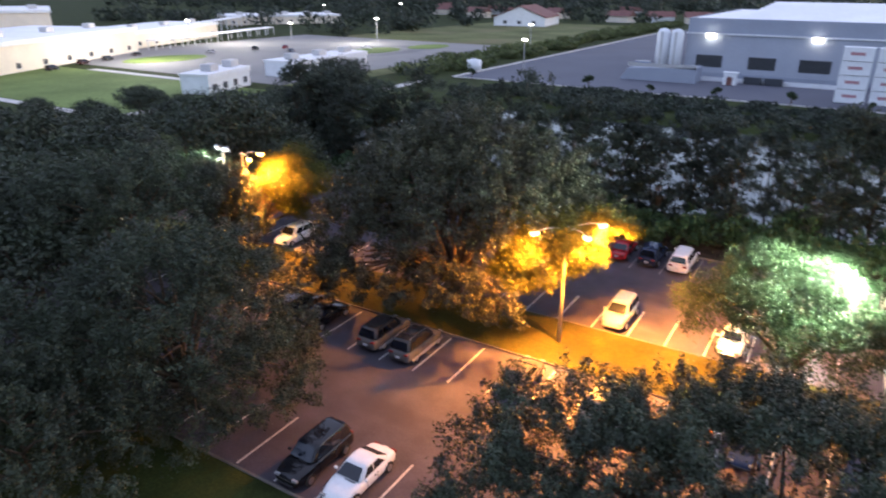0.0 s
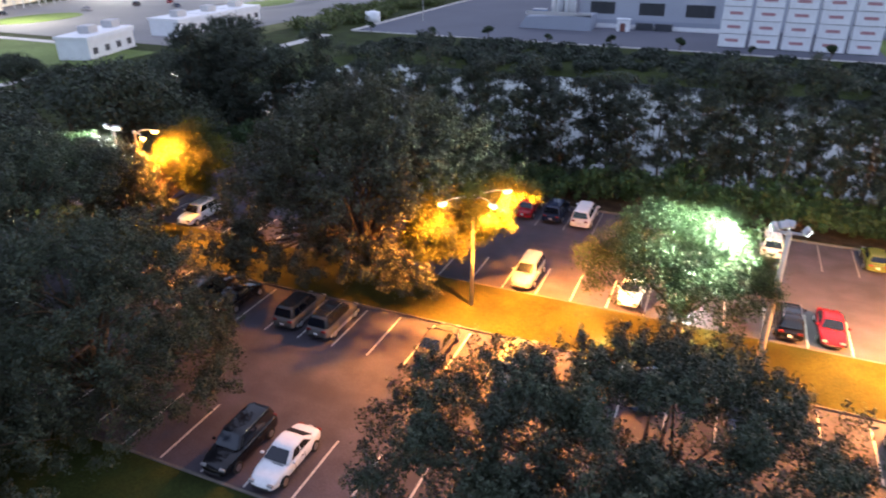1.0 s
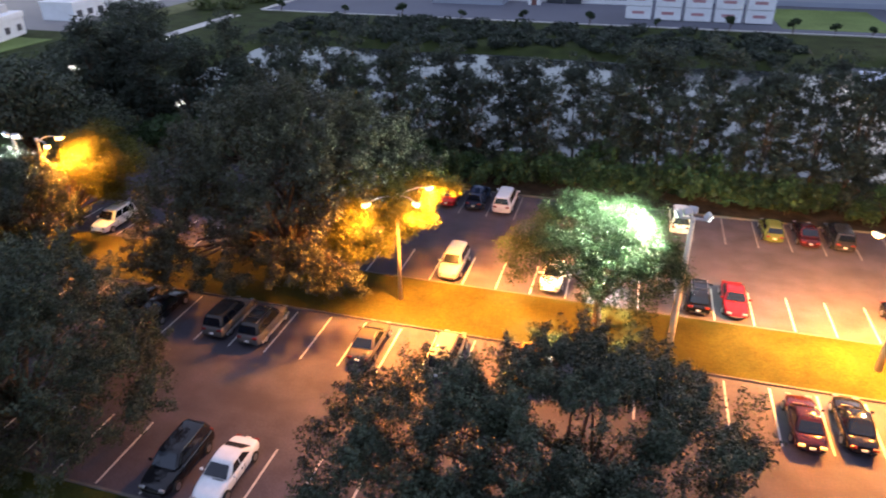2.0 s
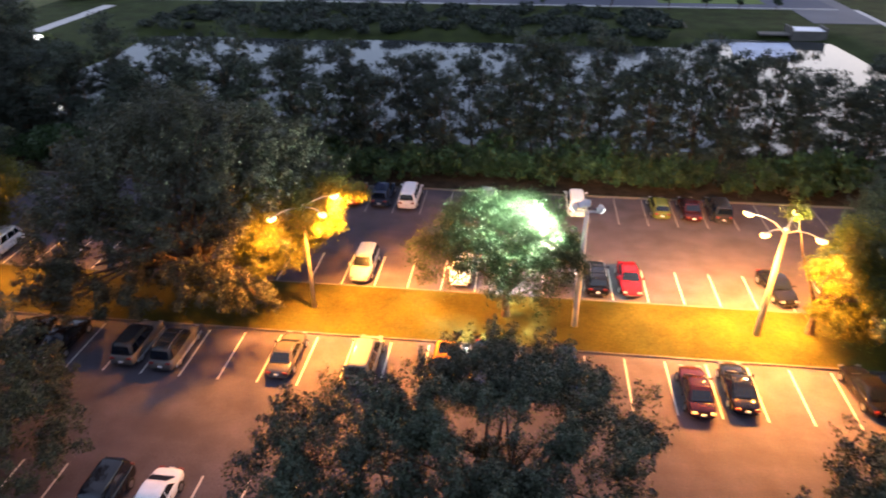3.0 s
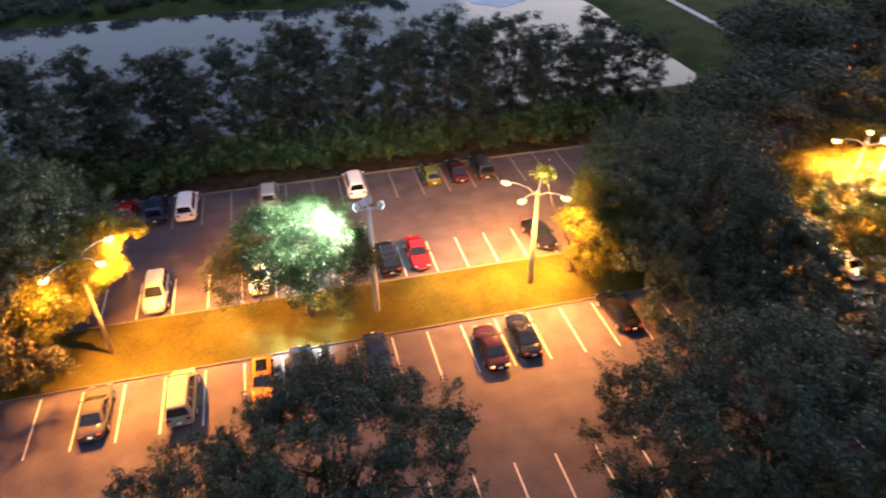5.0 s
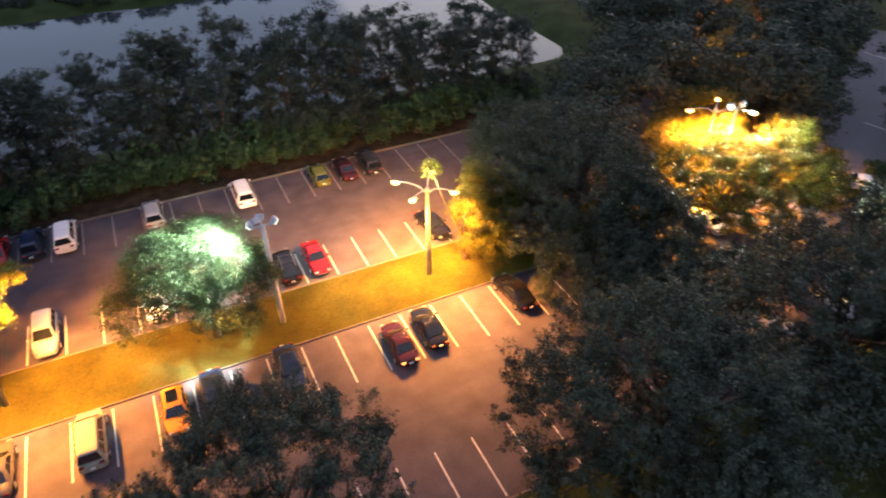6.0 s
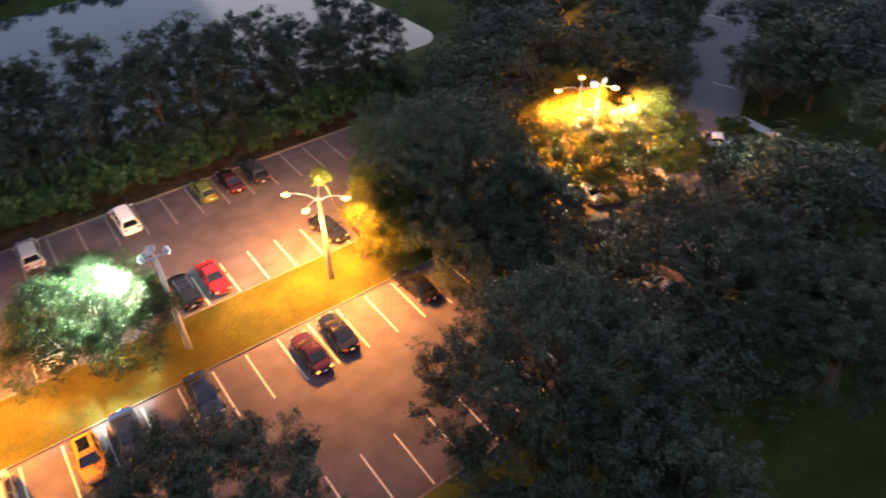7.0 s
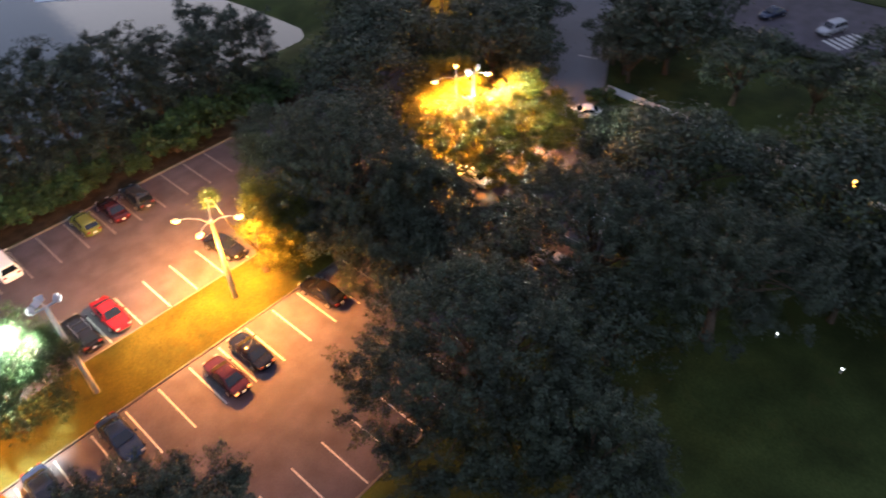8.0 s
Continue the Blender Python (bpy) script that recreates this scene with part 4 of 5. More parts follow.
# ---- warehouse ----
WH_WALL = material("warehouse_wall", (0.33, 0.36, 0.42), 0.8, spread=0.06, scale=0.15, fine=2, bump=0.05)
WH_BAND = material("warehouse_band", (0.27, 0.30, 0.36), 0.8, spread=0.06, scale=0.15, fine=2)
WHITE_ROOF = material("white_roof", (0.8, 0.8, 0.8), 0.7, spread=0.06, scale=0.08, fine=1)
WHITE_METAL = material("white_metal", (0.72, 0.74, 0.76), 0.5, spread=0.06, scale=0.6, fine=4)
DARK_LOUVRE = material("dark_louvre", (0.04, 0.045, 0.055), 0.4, spread=0.15, scale=1)
RED_MARK = material("red_mark", (0.4, 0.2, 0.22), 0.6, spread=0.1)
CREAM = material("cream_wall", (0.78, 0.7, 0.58), 0.85, spread=0.08, scale=0.2, fine=2)
PALE_PATH = material("pale_path", (0.5, 0.48, 0.45), 0.85, spread=0.1, scale=0.5, fine=5)
SCHOOL_LOT = material("school_asphalt", (0.18, 0.175, 0.175), 0.85, spread=0.1, scale=0.05, fine=2)
RED_ROOF = material("red_roof", (0.16, 0.07, 0.06), 0.85, spread=0.2, scale=0.3, fine=3)
LAWN = material("lawn", (0.14, 0.19, 0.06), 0.9, spread=0.25, scale=0.06, fine=1.5, spec=0.1)
YARD = material("yard_asphalt", (0.085, 0.09, 0.115), 0.85, spread=0.1, scale=0.05, fine=2)

setting("yard", box(box(bmesh.new(), -94, 70, 165, 206, 0.0, 0.16), -94, -42, 206, 420, 0.0, 0.16), YARD, "wide grey asphalt yard before the warehouse", "yard")
setting("kerb", box(bmesh.new(), -94.5, 70, 164.4, 165, 0.0, 0.3), PALE_PATH, "pale kerb along the yard", "kerb")
setting("kerb", box(bmesh.new(), -95.2, -94.0, 165, 420, 0.0, 0.35), PALE_PATH, "pale kerb along the yard's side", "kerb")


def make_warehouse():
    root = thing("warehouse", pose(-42, 206, 0.1), "long blue-grey warehouse with white roof and wall lamps", "warehouse")
    wide, deep, high = 125, 90, 15.8
    holes = ((3.0, 10.1, 2.7, 6.0), (16.8, 23.8, 2.7, 6.0), (29.4, 37.0, 2.7, 6.0))
    bm = bmesh.new()
    x = 0.0
    for a, b, z0, z1 in holes:
        box(bm, x, a, 0, 0.4, 0, 11.6)
        box(bm, a, b, 0, 0.4, 0, z0)
        box(bm, a, b, 0, 0.4, z1, 11.6)
        x = b
    box(bm, x, wide, 0, 0.4, 0, 11.6)
    box(bm, 0, 0.4, 0.4, deep, 0, high)
    box(bm, wide - 0.4, wide, 0.4, deep, 0, high)
    box(bm, 0.4, wide - 0.4, deep - 0.4, deep, 0, high)
    part("wall", bm, WH_WALL, root, "blue-grey panel wall")
    part("parapet", box(bmesh.new(), -0.1, wide, -0.1, 0.4, 11.9, high), WH_BAND, root, "darker upper wall band")
    part("ledge", box(bmesh.new(), -0.3, wide, -0.6, 0.4, 11.6, 11.9), WHITE_METAL, root, "pale ledge along the wall")
    part("roof", box(bmesh.new(), 0.4, wide - 0.4, 0.4, deep, high - 0.5, high - 0.2), WHITE_ROOF, root, "white flat roof")
    bm = bmesh.new()
    vs = [bm.verts.new(p) for p in ((12, 2, high - 0.2), (wide - 0.5, 2, high - 0.2), (wide - 0.5, deep - 2, high + 1.0), (12, deep - 2, high + 1.0), (18, 30, high + 4), (wide - 0.5, 30, high + 4))]
    for f in ((0, 1, 5, 4), (4, 5, 2, 3), (0, 4, 3), (1, 2, 5)):
        bm.faces.new([vs[i] for i in f])
    part("roof_ridge", bm, WHITE_ROOF, root, "white sloping roof")
    for a, b, z0, z1 in holes:
        win = part("window", box(bmesh.new(), a, b, 0.22, 0.3, z0, z1), DARK_LOUVRE, root, "dark louvred opening")
        for k in range(6):
            z = z0 + (k + 0.5) * (z1 - z0) / 6
            part("slat", box(bmesh.new(), a, b, 0.05, 0.2, z - 0.16, z - 0.1), BLACK_TRIM, win)
    for x in (6.4, 32.8, 60.0, 86.0):
        part("wall_lamp", box(bmesh.new(), x - 1.2, x + 1.2, -1.2, -0.62, 10.6, 11.7, 0.1), WALL_GLOW, root, "bright wall lamp")
    part("plinth", box(bmesh.new(), 0, wide, -0.25, 0, 0, 1.3), WH_BAND, root, "darker wall foot")
    part("ramp_wall", box(bmesh.new(), -10, 40, -9.0, -8.6, 0, 1.1), WHITE_METAL, root, "low pale loading wall")
    return root


make_warehouse()
for k, x in enumerate((-48.2, -44.4)):
    tank = thing("storage_tank", pose(x, 204, 0.1), "tall white cylindrical storage tank beside the warehouse", "tank", "white tanks")
    part("shell", tube(bmesh.new(), [(0, 0, 0), (0, 0, 11.6), (0, 0, 12.4), (0, 0, 12.8)], [1.75, 1.75, 1.4, 0.5], 16), WHITE_METAL, tank, smooth=True)
    part("ladder", box(bmesh.new(), -0.25, 0.25, -1.95, -1.76, 0.3, 12.0), STEEL, tank)

# stacked storage containers
CONTAINERS = "white containers stacked in the yard"


def container():
    root = thing("storage_container", pose(0, 0, 0), "white storage container with a red mark, stacked in the yard", "container", CONTAINERS)
    part("body", box(bmesh.new(), -2.95, 2.95, -1.4, 1.4, 0.1, 2.85, 0.05), WHITE_METAL, root)
    part("roof", box(bmesh.new(), -3.0, 3.0, -1.45, 1.45, 2.85, 2.98, 0.03), WHITE_METAL, root)
    part("skid", box(bmesh.new(), -2.9, 2.9, -1.3, 1.3, 0.0, 0.1), BLACK_TRIM, root)
    part("mark", box(bmesh.new(), -1.5, 1.3, -1.43, -1.405, 1.3, 1.95), RED_MARK, root, "plain red mark")
    return root


first = container()
first.matrix_basis = pose(0.6, 176, 0.16)
for i in range(5):
    for j in range(4):
        if i or j:
            copy_thing(first, pose(0.6 + 6.75 * i, 176, 0.16 + 3.0 * j))
for x in (-22, -17):
    skip = thing("dumpster", pose(x, 196, 0.16), "dark open-topped waste container by the wall", "dumpster", "waste containers")
    part("bin", box(box(bmesh.new(), -2.2, 2.2, -1.0, 1.0, 0.1, 0.3), -2.2, 2.2, -1.0, -0.9, 0.3, 1.9), DARK_LOUVRE, skip)
    part("side", box(box(bmesh.new(), -2.2, -2.1, -0.9, 1.0, 0.3, 1.9), 2.1, 2.2, -0.9, 1.0, 0.3, 1.9), DARK_LOUVRE, skip)
ramp = thing("loading_ramp", pose(-46, 192, 0.16), "grey concrete loading ramp in the yard", "ramp")
bm = bmesh.new()
vs = [bm.verts.new(p) for p in ((-9, -4, 0), (11, -4, 0), (11, 4, 0), (-9, 4, 0), (-7, -4, 3.0), (11, -4, 4.0), (11, 4, 4.0), (-7, 4, 3.0))]
for q in ((3, 2, 1, 0), (4, 5, 6, 7), (0, 1, 5, 4), (1, 2, 6, 5), (2, 3, 7, 6), (3, 0, 4, 7)):
    bm.faces.new([vs[i] for i in q])
part("slope", bm, WH_BAND, ramp)
part("rail", box(bmesh.new(), -7, 11, -4.0, -3.9, 3.6, 4.6), STEEL, ramp)
bin_blue = thing("blue_bin", pose(-52.5, 201, 0.16), "blue steel bin beside the white tanks", "bin")
part("bin_body", box(bmesh.new(), -1.8, 1.8, -1.3, 1.3, 0, 3.6, 0.08), material("blue_steel", (0.05, 0.14, 0.35), 0.5, spread=0.1), bin_blue)
part("lid", box(bmesh.new(), -1.9, 1.9, -1.4, 1.4, 3.6, 3.8, 0.04), STEEL, bin_blue)
kiosk = thing("yard_booth", pose(-27, 192, 0.16), "small white booth with dark doorway in the yard", "booth")
part("booth_wall", box(bmesh.new(), -1.6, 1.6, -1.2, 1.2, 0, 3.0, 0.05), WHITE_METAL, kiosk)
part("doorway", box(bmesh.new(), -0.7, 0.7, -1.24, -1.19, 0, 2.1), RED_ROOF, kiosk, "dark red doorway")
part("booth_roof", box(bmesh.new(), -1.8, 1.8, -1.4, 1.4, 3.0, 3.2), WHITE_METAL, kiosk)
tank = thing("water_tank", pose(-97.5, 182, 0.1), "squat white round tank by the yard corner", "tank")
part("shell", tube(bmesh.new(), [(0, 0, 0), (0, 0, 2.9), (0, 0, 3.3)], [2.2, 2.2, 0.6], 16), WHITE_METAL, tank, smooth=True)
part("hatch", box(bmesh.new(), -0.5, 0.5, -0.5, 0.5, 3.1, 3.5), STEEL, tank)

# young trees along the yard
YOUNG = "young trees along the yard"
young = tree("young_tree", 90, 1.1, 3.0, 0.8, 900, SHRUB, "small young tree on the yard verge", leaf=0.16, lobes=4, clump=0.4, group=YOUNG)
stand(young, -88, 163.0)
for x in (-70, -55, -40, -25, -10, 5, 20, 33, 41, 48, 56):
    plant(young, x, 162.5, x * 37 % 360, 1.0 + 0.2 * math.sin(x))
setting("lawn", box(bmesh.new(), 32, 56, 170, 200, 0.1, 0.2), LAWN, "bright mown lawn beside the yard", "lawn")
setting("road", box(bmesh.new(), 60, 73.4, 150.2, 420, 0.0, 0.15), ROAD, "pale grey access road past the warehouse", "road")
setting("path", box(bmesh.new(), 73.2, 74.4, 70, 165, 0.0, 0.16), PALE_PATH, "narrow pale concrete path on the bank", "path")

# outfall of the pond
out = thing("pond_outfall", pose(55.5, 139.0, -0.6), "pale concrete outfall box at the pond's corner", "outfall")
part("headwall", box(bmesh.new(), -3.2, 3.2, 0, 0.4, -0.8, 1.4, 0.04), CONCRETE, out)
for sx in (-1, 1):
    part("side_wall", box(bmesh.new(), sx * 3.2 - 0.2, sx * 3.2 + 0.2, 0.4, 4.6, -0.8, 1.9, 0.04), CONCRETE, out)
part("grate", box(bmesh.new(), -3.0, 3.0, 0.4, 4.6, 1.2, 1.35), WHITE_METAL, out, "pale steel grate")
part("apron", box(bmesh.new(), -9, -3.4, 0.2, 2.6, 0.5, 0.75), CONCRETE, out, "pale sloping apron")

bm = bmesh.new()
low = bm.faces.new([bm.verts.new((x, y, -1.5)) for x, y in ((40.0, 136.4), (38.6, 126), (43.5, 121.4), (49.2, 124.5), (50.6, 131), (51.2, 137))])
for v in [g for g in bmesh.ops.extrude_face_region(bm, geom=[low])["geom"] if isinstance(g, bmesh.types.BMVert)]:
    v.co.z = -0.94
setting("pond_slab", bm, material("pale_slab", (0.36, 0.42, 0.52), 0.5, spread=0.15, scale=0.4, fine=2.5), "pale blue-grey concrete slab awash at the outfall", "slab")

# ---- school beyond the field ----
setting("lawn", box(bmesh.new(), -240, -118, 78, 118, 0.1, 0.17), LAWN, "bright green playing field", "lawn")
FIELD = material("rough_field", (0.115, 0.125, 0.05), 0.9, spread=0.35, scale=0.05, fine=0.8, spec=0.1, stain=((0.16, 0.14, 0.075), 0.03, 0.5))
setting("lawn", box(box(bmesh.new(), -215, -113, 262, 440, 0.1, 0.17), -122, -113, 126, 262, 0.1, 0.17), FIELD, "rough olive field with dry patches beyond the school lot", "field")
setting("school_lot", box(bmesh.new(), -235, -122, 126, 262, 0.05, 0.16), SCHOOL_LOT, "grey school parking lot", "parking lot")
setting("path", box(bmesh.new(), -205, -112, 75.2, 77.6, 0.1, 0.2), PALE_PATH, "pale footpath along the field", "path")
setting("path", box(bmesh.new(), -119.5, -117, 77.6, 100, 0.1, 0.2), PALE_PATH, "pale footpath along the field", "path")
setting("path", box(bmesh.new(), -98.6, -95.6, 128, 156, 0.0, 0.18), PALE_PATH, "pale concrete path beside the bank", "path")
setting("path", box(bmesh.new(), -190, -135, 118.2, 121, 0.1, 0.2), PALE_PATH, "pale footpath by the classrooms", "path")
for x, y, r in ((-196, 150, 9), (-158, 214, 8), (-150, 240, 7)):
    bm = bmesh.new()
    bmesh.ops.create_cone(bm, cap_ends=True, segments=20, radius1=r, radius2=r * 0.97, depth=0.3, matrix=Matrix.Translation((x, y, 0.2)) @ Matrix.Diagonal((1, 1.7, 1, 1)))
    setting("grass_island", bm, LAWN, "round grass island in the school lot", "lawn")


# ring road at the lot's end
bm = bmesh.new()
for r0, r1, z in ((10.5, 16.0, 0.2),):
    inner, outer = [[bm.verts.new((-158 + r * math.cos(k * math.tau / 40), 214 + 1.7 * r * math.sin(k * math.tau / 40), z)) for k in range(40)] for r in (r0, r1)]
    for k in range(40):
        bm.faces.new((inner[k], outer[k], outer[(k + 1) % 40], inner[(k + 1) % 40]))
setting("road", bm, ROAD, "grey ring road round the grass island", "road")


def block(name, x, y, wide, deep, high, turn, label, wall=CREAM, roof=WHITE_ROOF, windows=0, category="building", eave=0.5, pane=1.8):
    """A flat-roofed building; its long side along x, with windows on the side at -y."""
    root = thing(name, pose(x, y, 0.1, 0, 0, turn), label, category)
    part("wall", box(bmesh.new(), -wide / 2, wide / 2, -deep / 2, deep / 2, 0, high), wall, root)
    part("roof", box(bmesh.new(), -wide / 2 - eave, wide / 2 + eave, -deep / 2 - eave, deep / 2 + eave, high, high + 0.45), roof, root, "pale flat roof")
    for k in range(windows // 2):
        ux = -wide / 2 + (k + 0.7) * 2 * wide / windows
        part("roof_unit", box(bmesh.new(), ux - 1.8, ux + 1.8, -deep * 0.2, -deep * 0.2 + 2.6, high + 0.45, high + 2.0, 0.1), STEEL, root, "grey roof unit")
    part("fascia", box(bmesh.new(), -wide / 2 - eave - 0.05, wide / 2 + eave + 0.05, -deep / 2 - eave - 0.05, -deep / 2 - eave, high - 0.7, high + 0.2), WHITE_METAL, root, "pale fascia board")
    for k in range(windows):
        wx = -wide / 2 + (k + 0.5) * wide / windows
        win = part("window", box(bmesh.new(), wx - pane / 2, wx + pane / 2, -deep / 2 - 0.06, -deep / 2 - 0.01, 1.0, 1.0 + pane * 0.75), DARK_LOUVRE, root)
        part("sill", box(bmesh.new(), wx - pane / 2 - 0.1, wx + pane / 2 + 0.1, -deep / 2 - 0.16, -deep / 2 - 0.01, 0.88, 1.0), WHITE_METAL, win)
    return root


block("portable_classroom", -129.5, 112.5, 19, 7, 4.3, 108, "pale grey portable classroom beside the field", wall=WHITE_METAL, windows=4, eave=0.2)
for k in range(3):
    block("portable_classroom", -134.0 - 0.8 * k, 143.0 + 12.5 * k, 11.5, 9, 3.9, 93, "white-roofed portable classroom in a row", wall=WHITE_METAL, windows=3, eave=0.2)
block("school_building", -225, 111.5, 92, 40, 8.0, 115, "long cream school building with white roof", windows=8, pane=2.0)
block("school_building", -259, 192, 70, 26, 6.0, 112, "low cream school wing with white roof", windows=6, pane=2.0)
block("school_building", -318, 150, 60, 50, 12.5, 60, "tall cream school hall with white roof", windows=6)
block("school_building", -318, 330, 70, 30, 5.0, 60, "far low school wing with white roof", windows=10)


def canopy(x, y, length, high, turn):
    root = thing("covered_walkway", pose(x, y, 0.1, 0, 0, turn), "long white covered walkway on thin posts", "walkway", "school walkways")
    part("roof", box(bmesh.new(), -length / 2, length / 2, -2.0, 2.0, high, high + 0.5), WHITE_ROOF, root, "flat white roof")
    for k in range(int(length // 8) + 1):
        for yy in (-1.7, 1.7):
            xx = -length / 2 + 0.6 + k * 8
            part("post", box(bmesh.new(), xx - 0.12, xx + 0.12, yy - 0.12, yy + 0.12, 0, high), WHITE_METAL, root)
    return root


canopy(-238, 210, 88, 3.2, 105)
canopy(-285, 245, 115, 5.0, 118)
for kind, paint, x, y, turn in (("suv", P_BLACK, -196, 190, 30), ("sedan", P_RED, -192, 202, 30), ("sedan", P_BLUE, -180, 192, 60), ("sedan", P_SILVER, -200, 172, 80), ("sedan", P_WHITE, -166, 220, 70), ("suv", P_BLACK, -197, 112, 25), ("van", P_MAROON, -204, 126, 25), ("suv", P_GREY, -208, 137, 25), ("sedan", P_BLACK, -214, 152, 25)):
    car(kind, paint, x, y, turn, "parked car in the far school lot")


def lot_lamp(x, y, high):
    root = thing("lamp_post", pose(x, y, 0.1), "thin lamp post with one bright white lantern", "street lamp", "school lamp posts")
    part("pole", tube(bmesh.new(), [(0, 0, 0), (0, 0, high)], [0.16, 0.1], 6), STEEL, root)
    head = part("lantern", box(bmesh.new(), -0.5, 0.5, -0.35, 0.35, high, high + 0.25, 0.05), STEEL, root)
    part("lens", box(bmesh.new(), -0.7, 0.7, -0.6, 0.6, high - 0.5, high - 0.02, 0.1), WALL_GLOW, head, "glowing white lens")


for x, y, h in ((-105, 239, 10.5), (-180, 246, 10), (-259, 380, 12), (-340, 400, 9), (-224, 240, 7), (-242, 198, 9), (-85, 190, 9), (-78.7, 104.1, 5), (-78.4, 81.3, 5)):
    lot_lamp(x, y, h)

house = thing("house", pose(-184, 408, 0.1, 0, 0, 10), "pale gabled house with a dark red pitched roof", "house")
bm = bmesh.new()
ring = [(-16, 5.0), (-16, 0), (16, 0), (16, 5.0), (0, 11.2)]
ends = [[bm.verts.new((a, y, b)) for a, b in ring] for y in (-14, 26)]
for k in range(5):
    bm.faces.new((ends[0][k], ends[0][(k + 1) % 5], ends[1][(k + 1) % 5], ends[1][k]))
bm.faces.new(ends[0])
bm.faces.new(ends[1][::-1])
part("wall", bm, WHITE_METAL, house, "pale gabled wall")
for sx in (-1, 1):
    bm = box(bmesh.new(), -9.2, 9.2, -15, 27, 0, 0.35)
    bmesh.ops.transform(bm, matrix=Matrix.Translation((sx * 8.3, 0, 8.25)) @ Matrix.Rotation(sx * math.atan2(6.2, 16), 4, "Y"), verts=bm.verts)
    part("roof", bm, RED_ROOF, house, "dark red roof slope")
for x in (-9, 0, 9):
    win = part("window", box(bmesh.new(), x - 1.2, x + 1.2, -14.08, -14.01, 1.4, 3.2), DARK_LOUVRE, house)
rng2 = random.Random(21)
for k in range(16):
    x, y = -330 + 26 * k + rng2.uniform(-8, 8), 520 + rng2.uniform(-40, 90)
    h = thing("house", pose(x, y, 0.1, 0, 0, rng2.uniform(-30, 30)), "small distant house with pitched roof", "house", "distant houses")
    part("wall", box(bmesh.new(), -8, 8, -6, 6, 0, 4), CREAM if k % 2 else WHITE_METAL, h)
    bm = bmesh.new()
    vs = [bm.verts.new(p) for p in ((-9, -7, 4), (9, -7, 4), (9, 7, 4), (-9, 7, 4), (-9, 0, 7.5), (9, 0, 7.5))]
    for f in ((0, 1, 5, 4), (2, 3, 4, 5), (1, 2, 5), (3, 0, 4)):
        bm.faces.new([vs[i] for i in f])
    part("roof", bm, RED_ROOF, h)


# woods and hedges too far to count
def thicket(name, places, label, seed, leaf, high, leaves=260, mat=None):
    rng = np.random.default_rng(seed)
    out, nor = [], []
    for x, y, r in places:
        v = rng.normal(0, 1, (leaves, 3))
        v /= np.linalg.norm(v, axis=1, keepdims=True)
        lumps = 1 + 0.3 * np.sin(v[:, :1] * 5 + x) * np.cos(v[:, 1:2] * 4 + y)
        c = v * lumps * rng.uniform(0.6, 1.0, (leaves, 1)) * np.array([r, r, high * r / 6 * 0.55]) + np.array([x, y, high * r / 6 * 0.5])
        keep = c[:, 2] > 0
        out.append(c[keep])
        nor.append(v[keep])
    ob = new(name, leaf_mesh(name, np.concatenate(out), np.concatenate(nor), leaf, mat or PONDSIDE, rng))
    return tagged(ob, label, "woods", kind="stuff")


rng3 = random.Random(33)
far = [(rng3.uniform(-700, 350), rng3.uniform(455, 900), rng3.uniform(6, 11)) for _ in range(420)]
thicket("far_woods", far, "dark far woods between the houses", 1, 1.7, 9, 100)
side = [(-100 - rng3.uniform(0, 16), rng3.uniform(160, 460), rng3.uniform(2.5, 4.5)) for _ in range(120)]
side += [(rng3.uniform(-112, -84), rng3.uniform(86, 122), rng3.uniform(1.2, 2.6)) for _ in range(30)]
thicket("hedge_bank", side, "overgrown green bank beside the yard", 2, 0.45, 5, 330, leafage("hedge_leaves", (0.085, 0.115, 0.04), 0.3, (0.12, 0.13, 0.05)))
bank = [(rng3.uniform(-78, 32), rng3.uniform(134, 159), rng3.uniform(1.2, 2.6)) for _ in range(190)]
thicket("bank_scrub", bank, "dark low scrub on the pond's far bank", 6, 0.42, 4.5, 130)
hedge = [(96.6 + rng3.uniform(-0.4, 0.4), 10 + 0.9 * k, rng3.uniform(0.9, 1.3)) for k in range(30)]
thicket("road_hedge", hedge, "dark low hedge along the far lot", 8, 0.2, 6, 120)
mid = [(rng3.uniform(-420, -200), rng3.uniform(255, 450), rng3.uniform(4, 8)) for _ in range(60)]
thicket("school_woods", mid, "dark trees behind the school", 4, 1.1, 8, 160)
for x, y, s in ((-103, 74, 0.62), (-108, 66, 0.5), (-121, 65, 0.45), (-113, 79, 0.55), (-82, 84, 0.7), (-76, 94, 0.8), (-104, 56, 0.55), (-82, 64, 0.8), (-72, 76, 0.8), (-90, 110, 0.9), (-94, 60, 0.6), (-86, 74, 0.6)):
    plant(spare, x, y, x * 13 % 360, s)

# fill lights added to brighten the school, with no lantern of their own
for x, y in ((-180, 235), (-190, 140), (-222, 205)):
    lamp("school_fill", (x, y, 13.0), 4200, (1.0, 0.93, 0.82), 0.5)

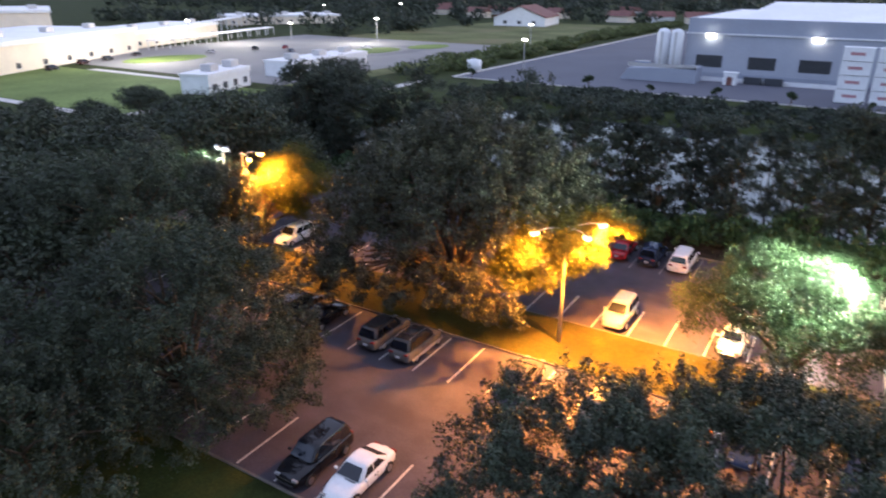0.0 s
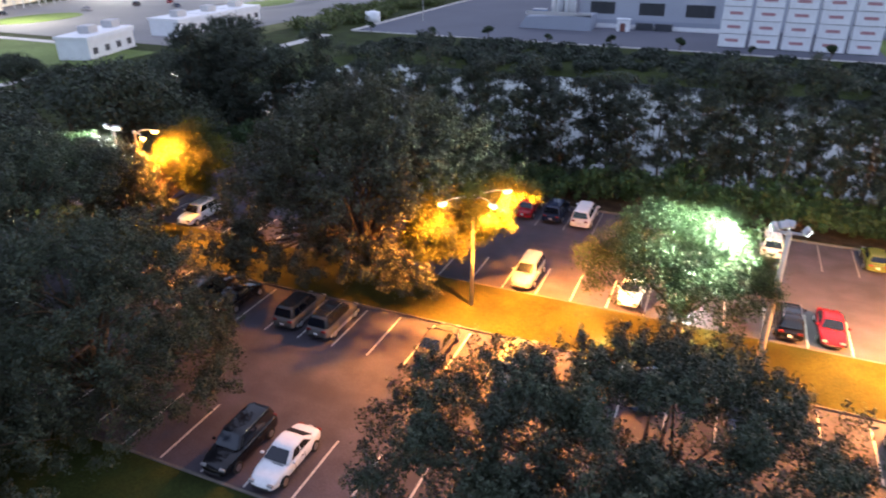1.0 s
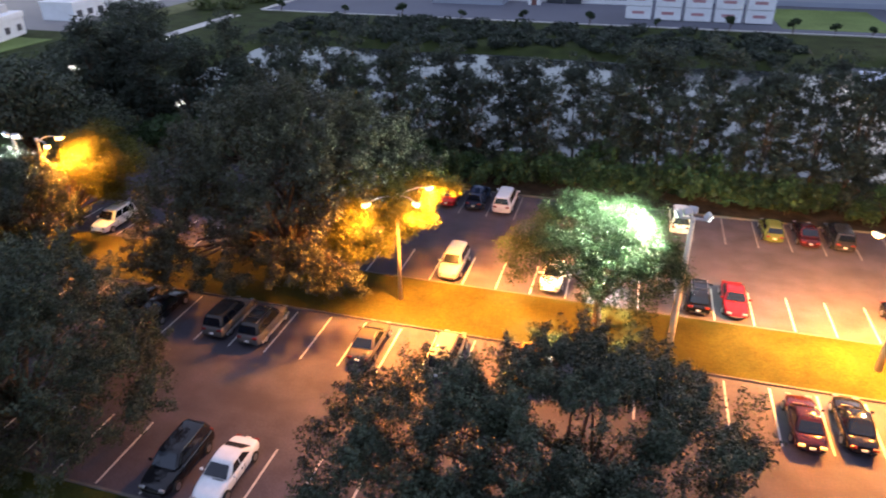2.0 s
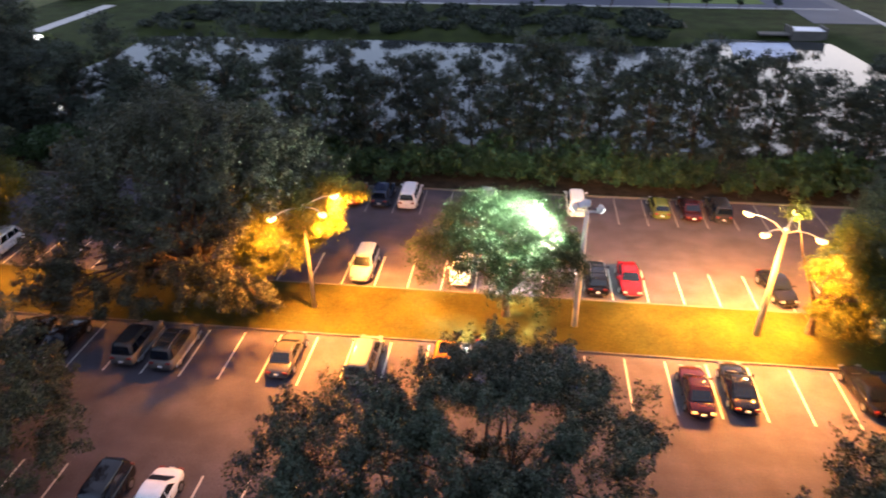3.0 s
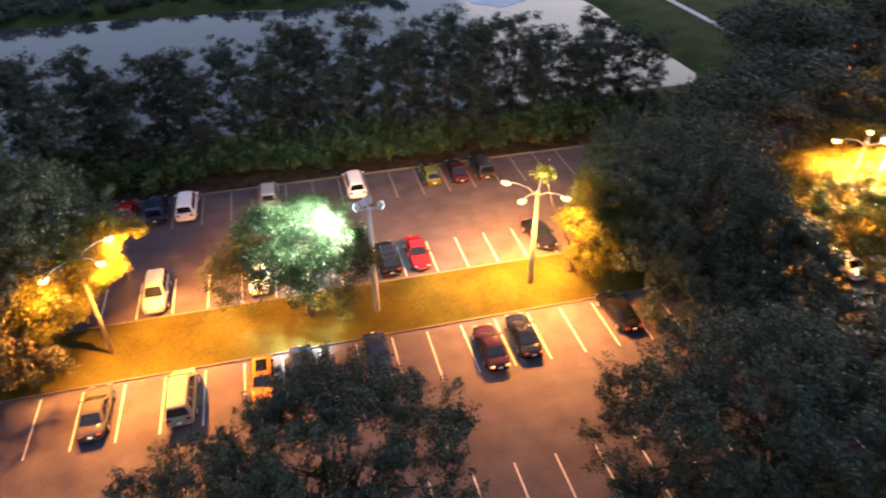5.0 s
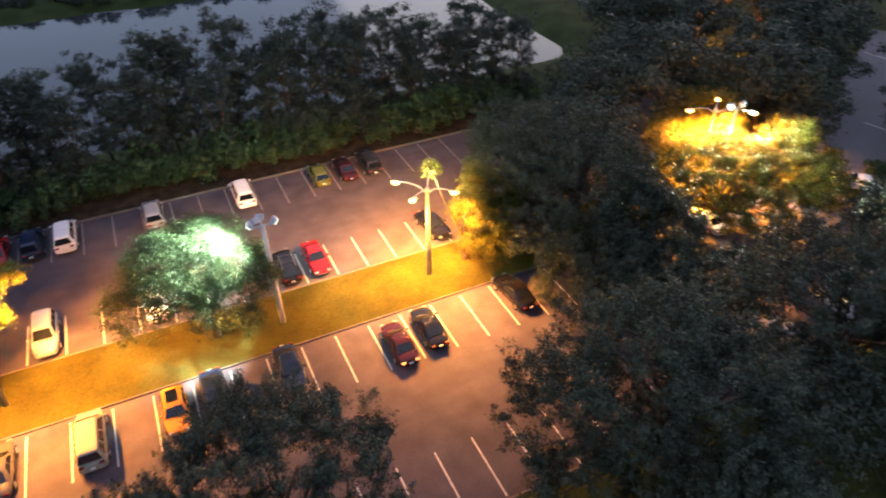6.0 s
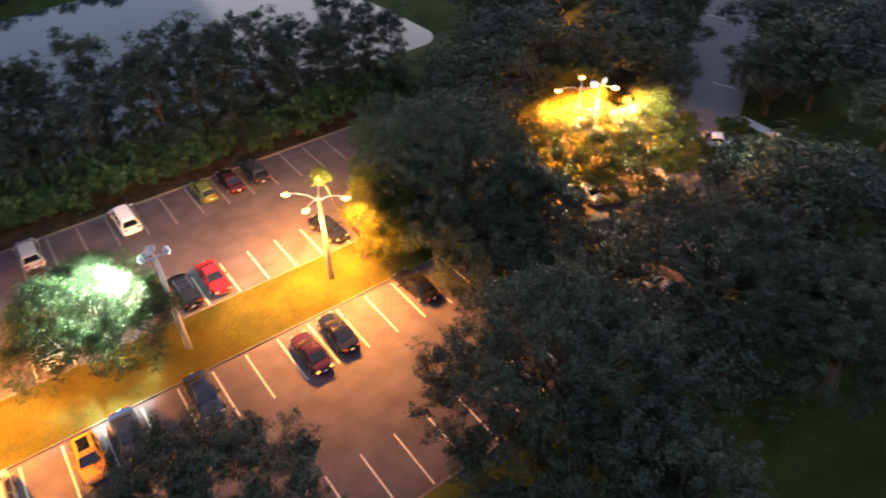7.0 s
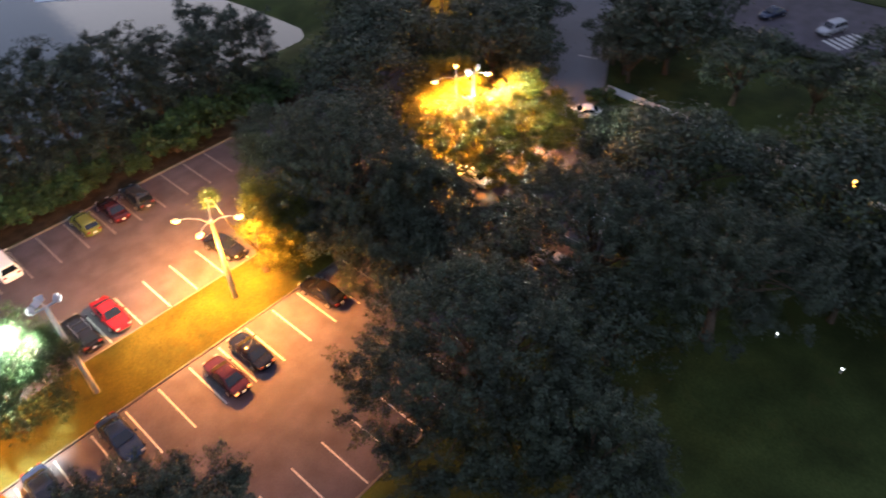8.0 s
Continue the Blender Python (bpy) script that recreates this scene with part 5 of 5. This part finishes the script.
# markings and small things by the far road
for x0, y0, x1, y1 in ((96.2, 58.6, 97.1, 54.1), (77.3, 43.5, 78.0, 40.7)):
    d = math.hypot(x1 - x0, y1 - y0)
    bm = box(bmesh.new(), -0.12, 0.12, -d / 2, d / 2, 0.2, 0.208)
    ob = part("road_marking", bm, PAINT, side_road, "worn white road marking")
    ob.matrix_basis = side_road.matrix_basis.inverted() @ pose((x0 + x1) / 2, (y0 + y1) / 2, 0, 0, 0, math.degrees(math.atan2(x0 - x1, y1 - y0)))
for k in range(6):
    ob = part("crossing_stripe", box(bmesh.new(), -0.3, 0.3, -1.6, 1.6, 0.0, 0.008), PAINT, far_lot, "white zebra crossing stripe")
    ob.matrix_basis = pose(102.2 + 0.95 * k, 18.4 - 0.5 * k, 0, 0, 0, -28)
for x, y, k in ((69.8, 34.2, 0), (68.4, 35.4, 1), (66.4, 32.8, 2)):
    plant(bushes[k], x, y, 50 * k, 0.8, 0.8, "round shrub beside the pale path")
walk_edge = setting("path", box(bmesh.new(), -0.7, 0.7, -11, 11, 0.05, 0.22), PALE_PATH, "pale concrete path between the trees", "path")
walk_edge.matrix_basis = pose(71.4, 25.0, 0, 0, 0, -3)
walk_edge = setting("path", box(bmesh.new(), -0.6, 0.6, -8, 8, 0.05, 0.22), PALE_PATH, "pale concrete path between the trees", "path")
walk_edge.matrix_basis = pose(69.0, 5.0, 0, 0, 0, -10)
sign = thing("sign_pillar", pose(69.6, 13.2, 0.1), "pale upright stone pillar beside the path", "pillar")
part("shaft", tube(bmesh.new(), [(0, 0, 0), (0, 0, 1.6), (0, 0, 2.6)], [0.75, 0.6, 0.35], 8), PALE_PATH, sign)
part("plinth", box(bmesh.new(), -1.0, 1.0, -1.0, 1.0, -0.1, 0.25, 0.05), CONCRETE, sign)
post = thing("low_lamp", pose(66.6, 5.2, 0.1), "low garden lamp glowing yellow under the trees", "lamp")
part("post", tube(bmesh.new(), [(0, 0, 0), (0, 0, 2.4)], [0.07, 0.05], 8), STEEL, post)
part("lens", box(bmesh.new(), -0.3, 0.3, -0.3, 0.3, 2.4, 2.8, 0.06), SODIUM_GLASS, post, "glowing yellow lens")
lamp("garden_light", (66.6, 5.2, 2.2), 50, (1.0, 0.7, 0.2), 0.2)

# glowing posts made up for the small white glints on the lawn
for x, y, high in ((45.4, 9.3, 0.5), (45.2, 3.5, 0.5), (44.9, -1.6, 0.5)):
    post = thing("low_lamp", pose(x, y, 0.05), "low post with a glowing tip standing in for a white glint on the lawn", "lamp", "lawn lamps")
    part("post", tube(bmesh.new(), [(0, 0, 0), (0, 0, high)], [0.06, 0.05], 8), STEEL, post)
    part("lens", box(bmesh.new(), -0.08, 0.08, -0.08, 0.08, high, high + 0.1, 0.03), HALIDE_GLASS, post, "glowing white lens")

lid = thing("valve_box", pose(17.6, 42.3, 0.08), "small pale valve box set in the grass island", "valve box")
part("rim", box(bmesh.new(), -0.28, 0.28, -0.2, 0.2, -0.1, 0.06, 0.02), PALE_PATH, lid)
part("lid", box(bmesh.new(), -0.23, 0.23, -0.15, 0.15, 0.06, 0.075, 0.005), WHITE_METAL, lid)
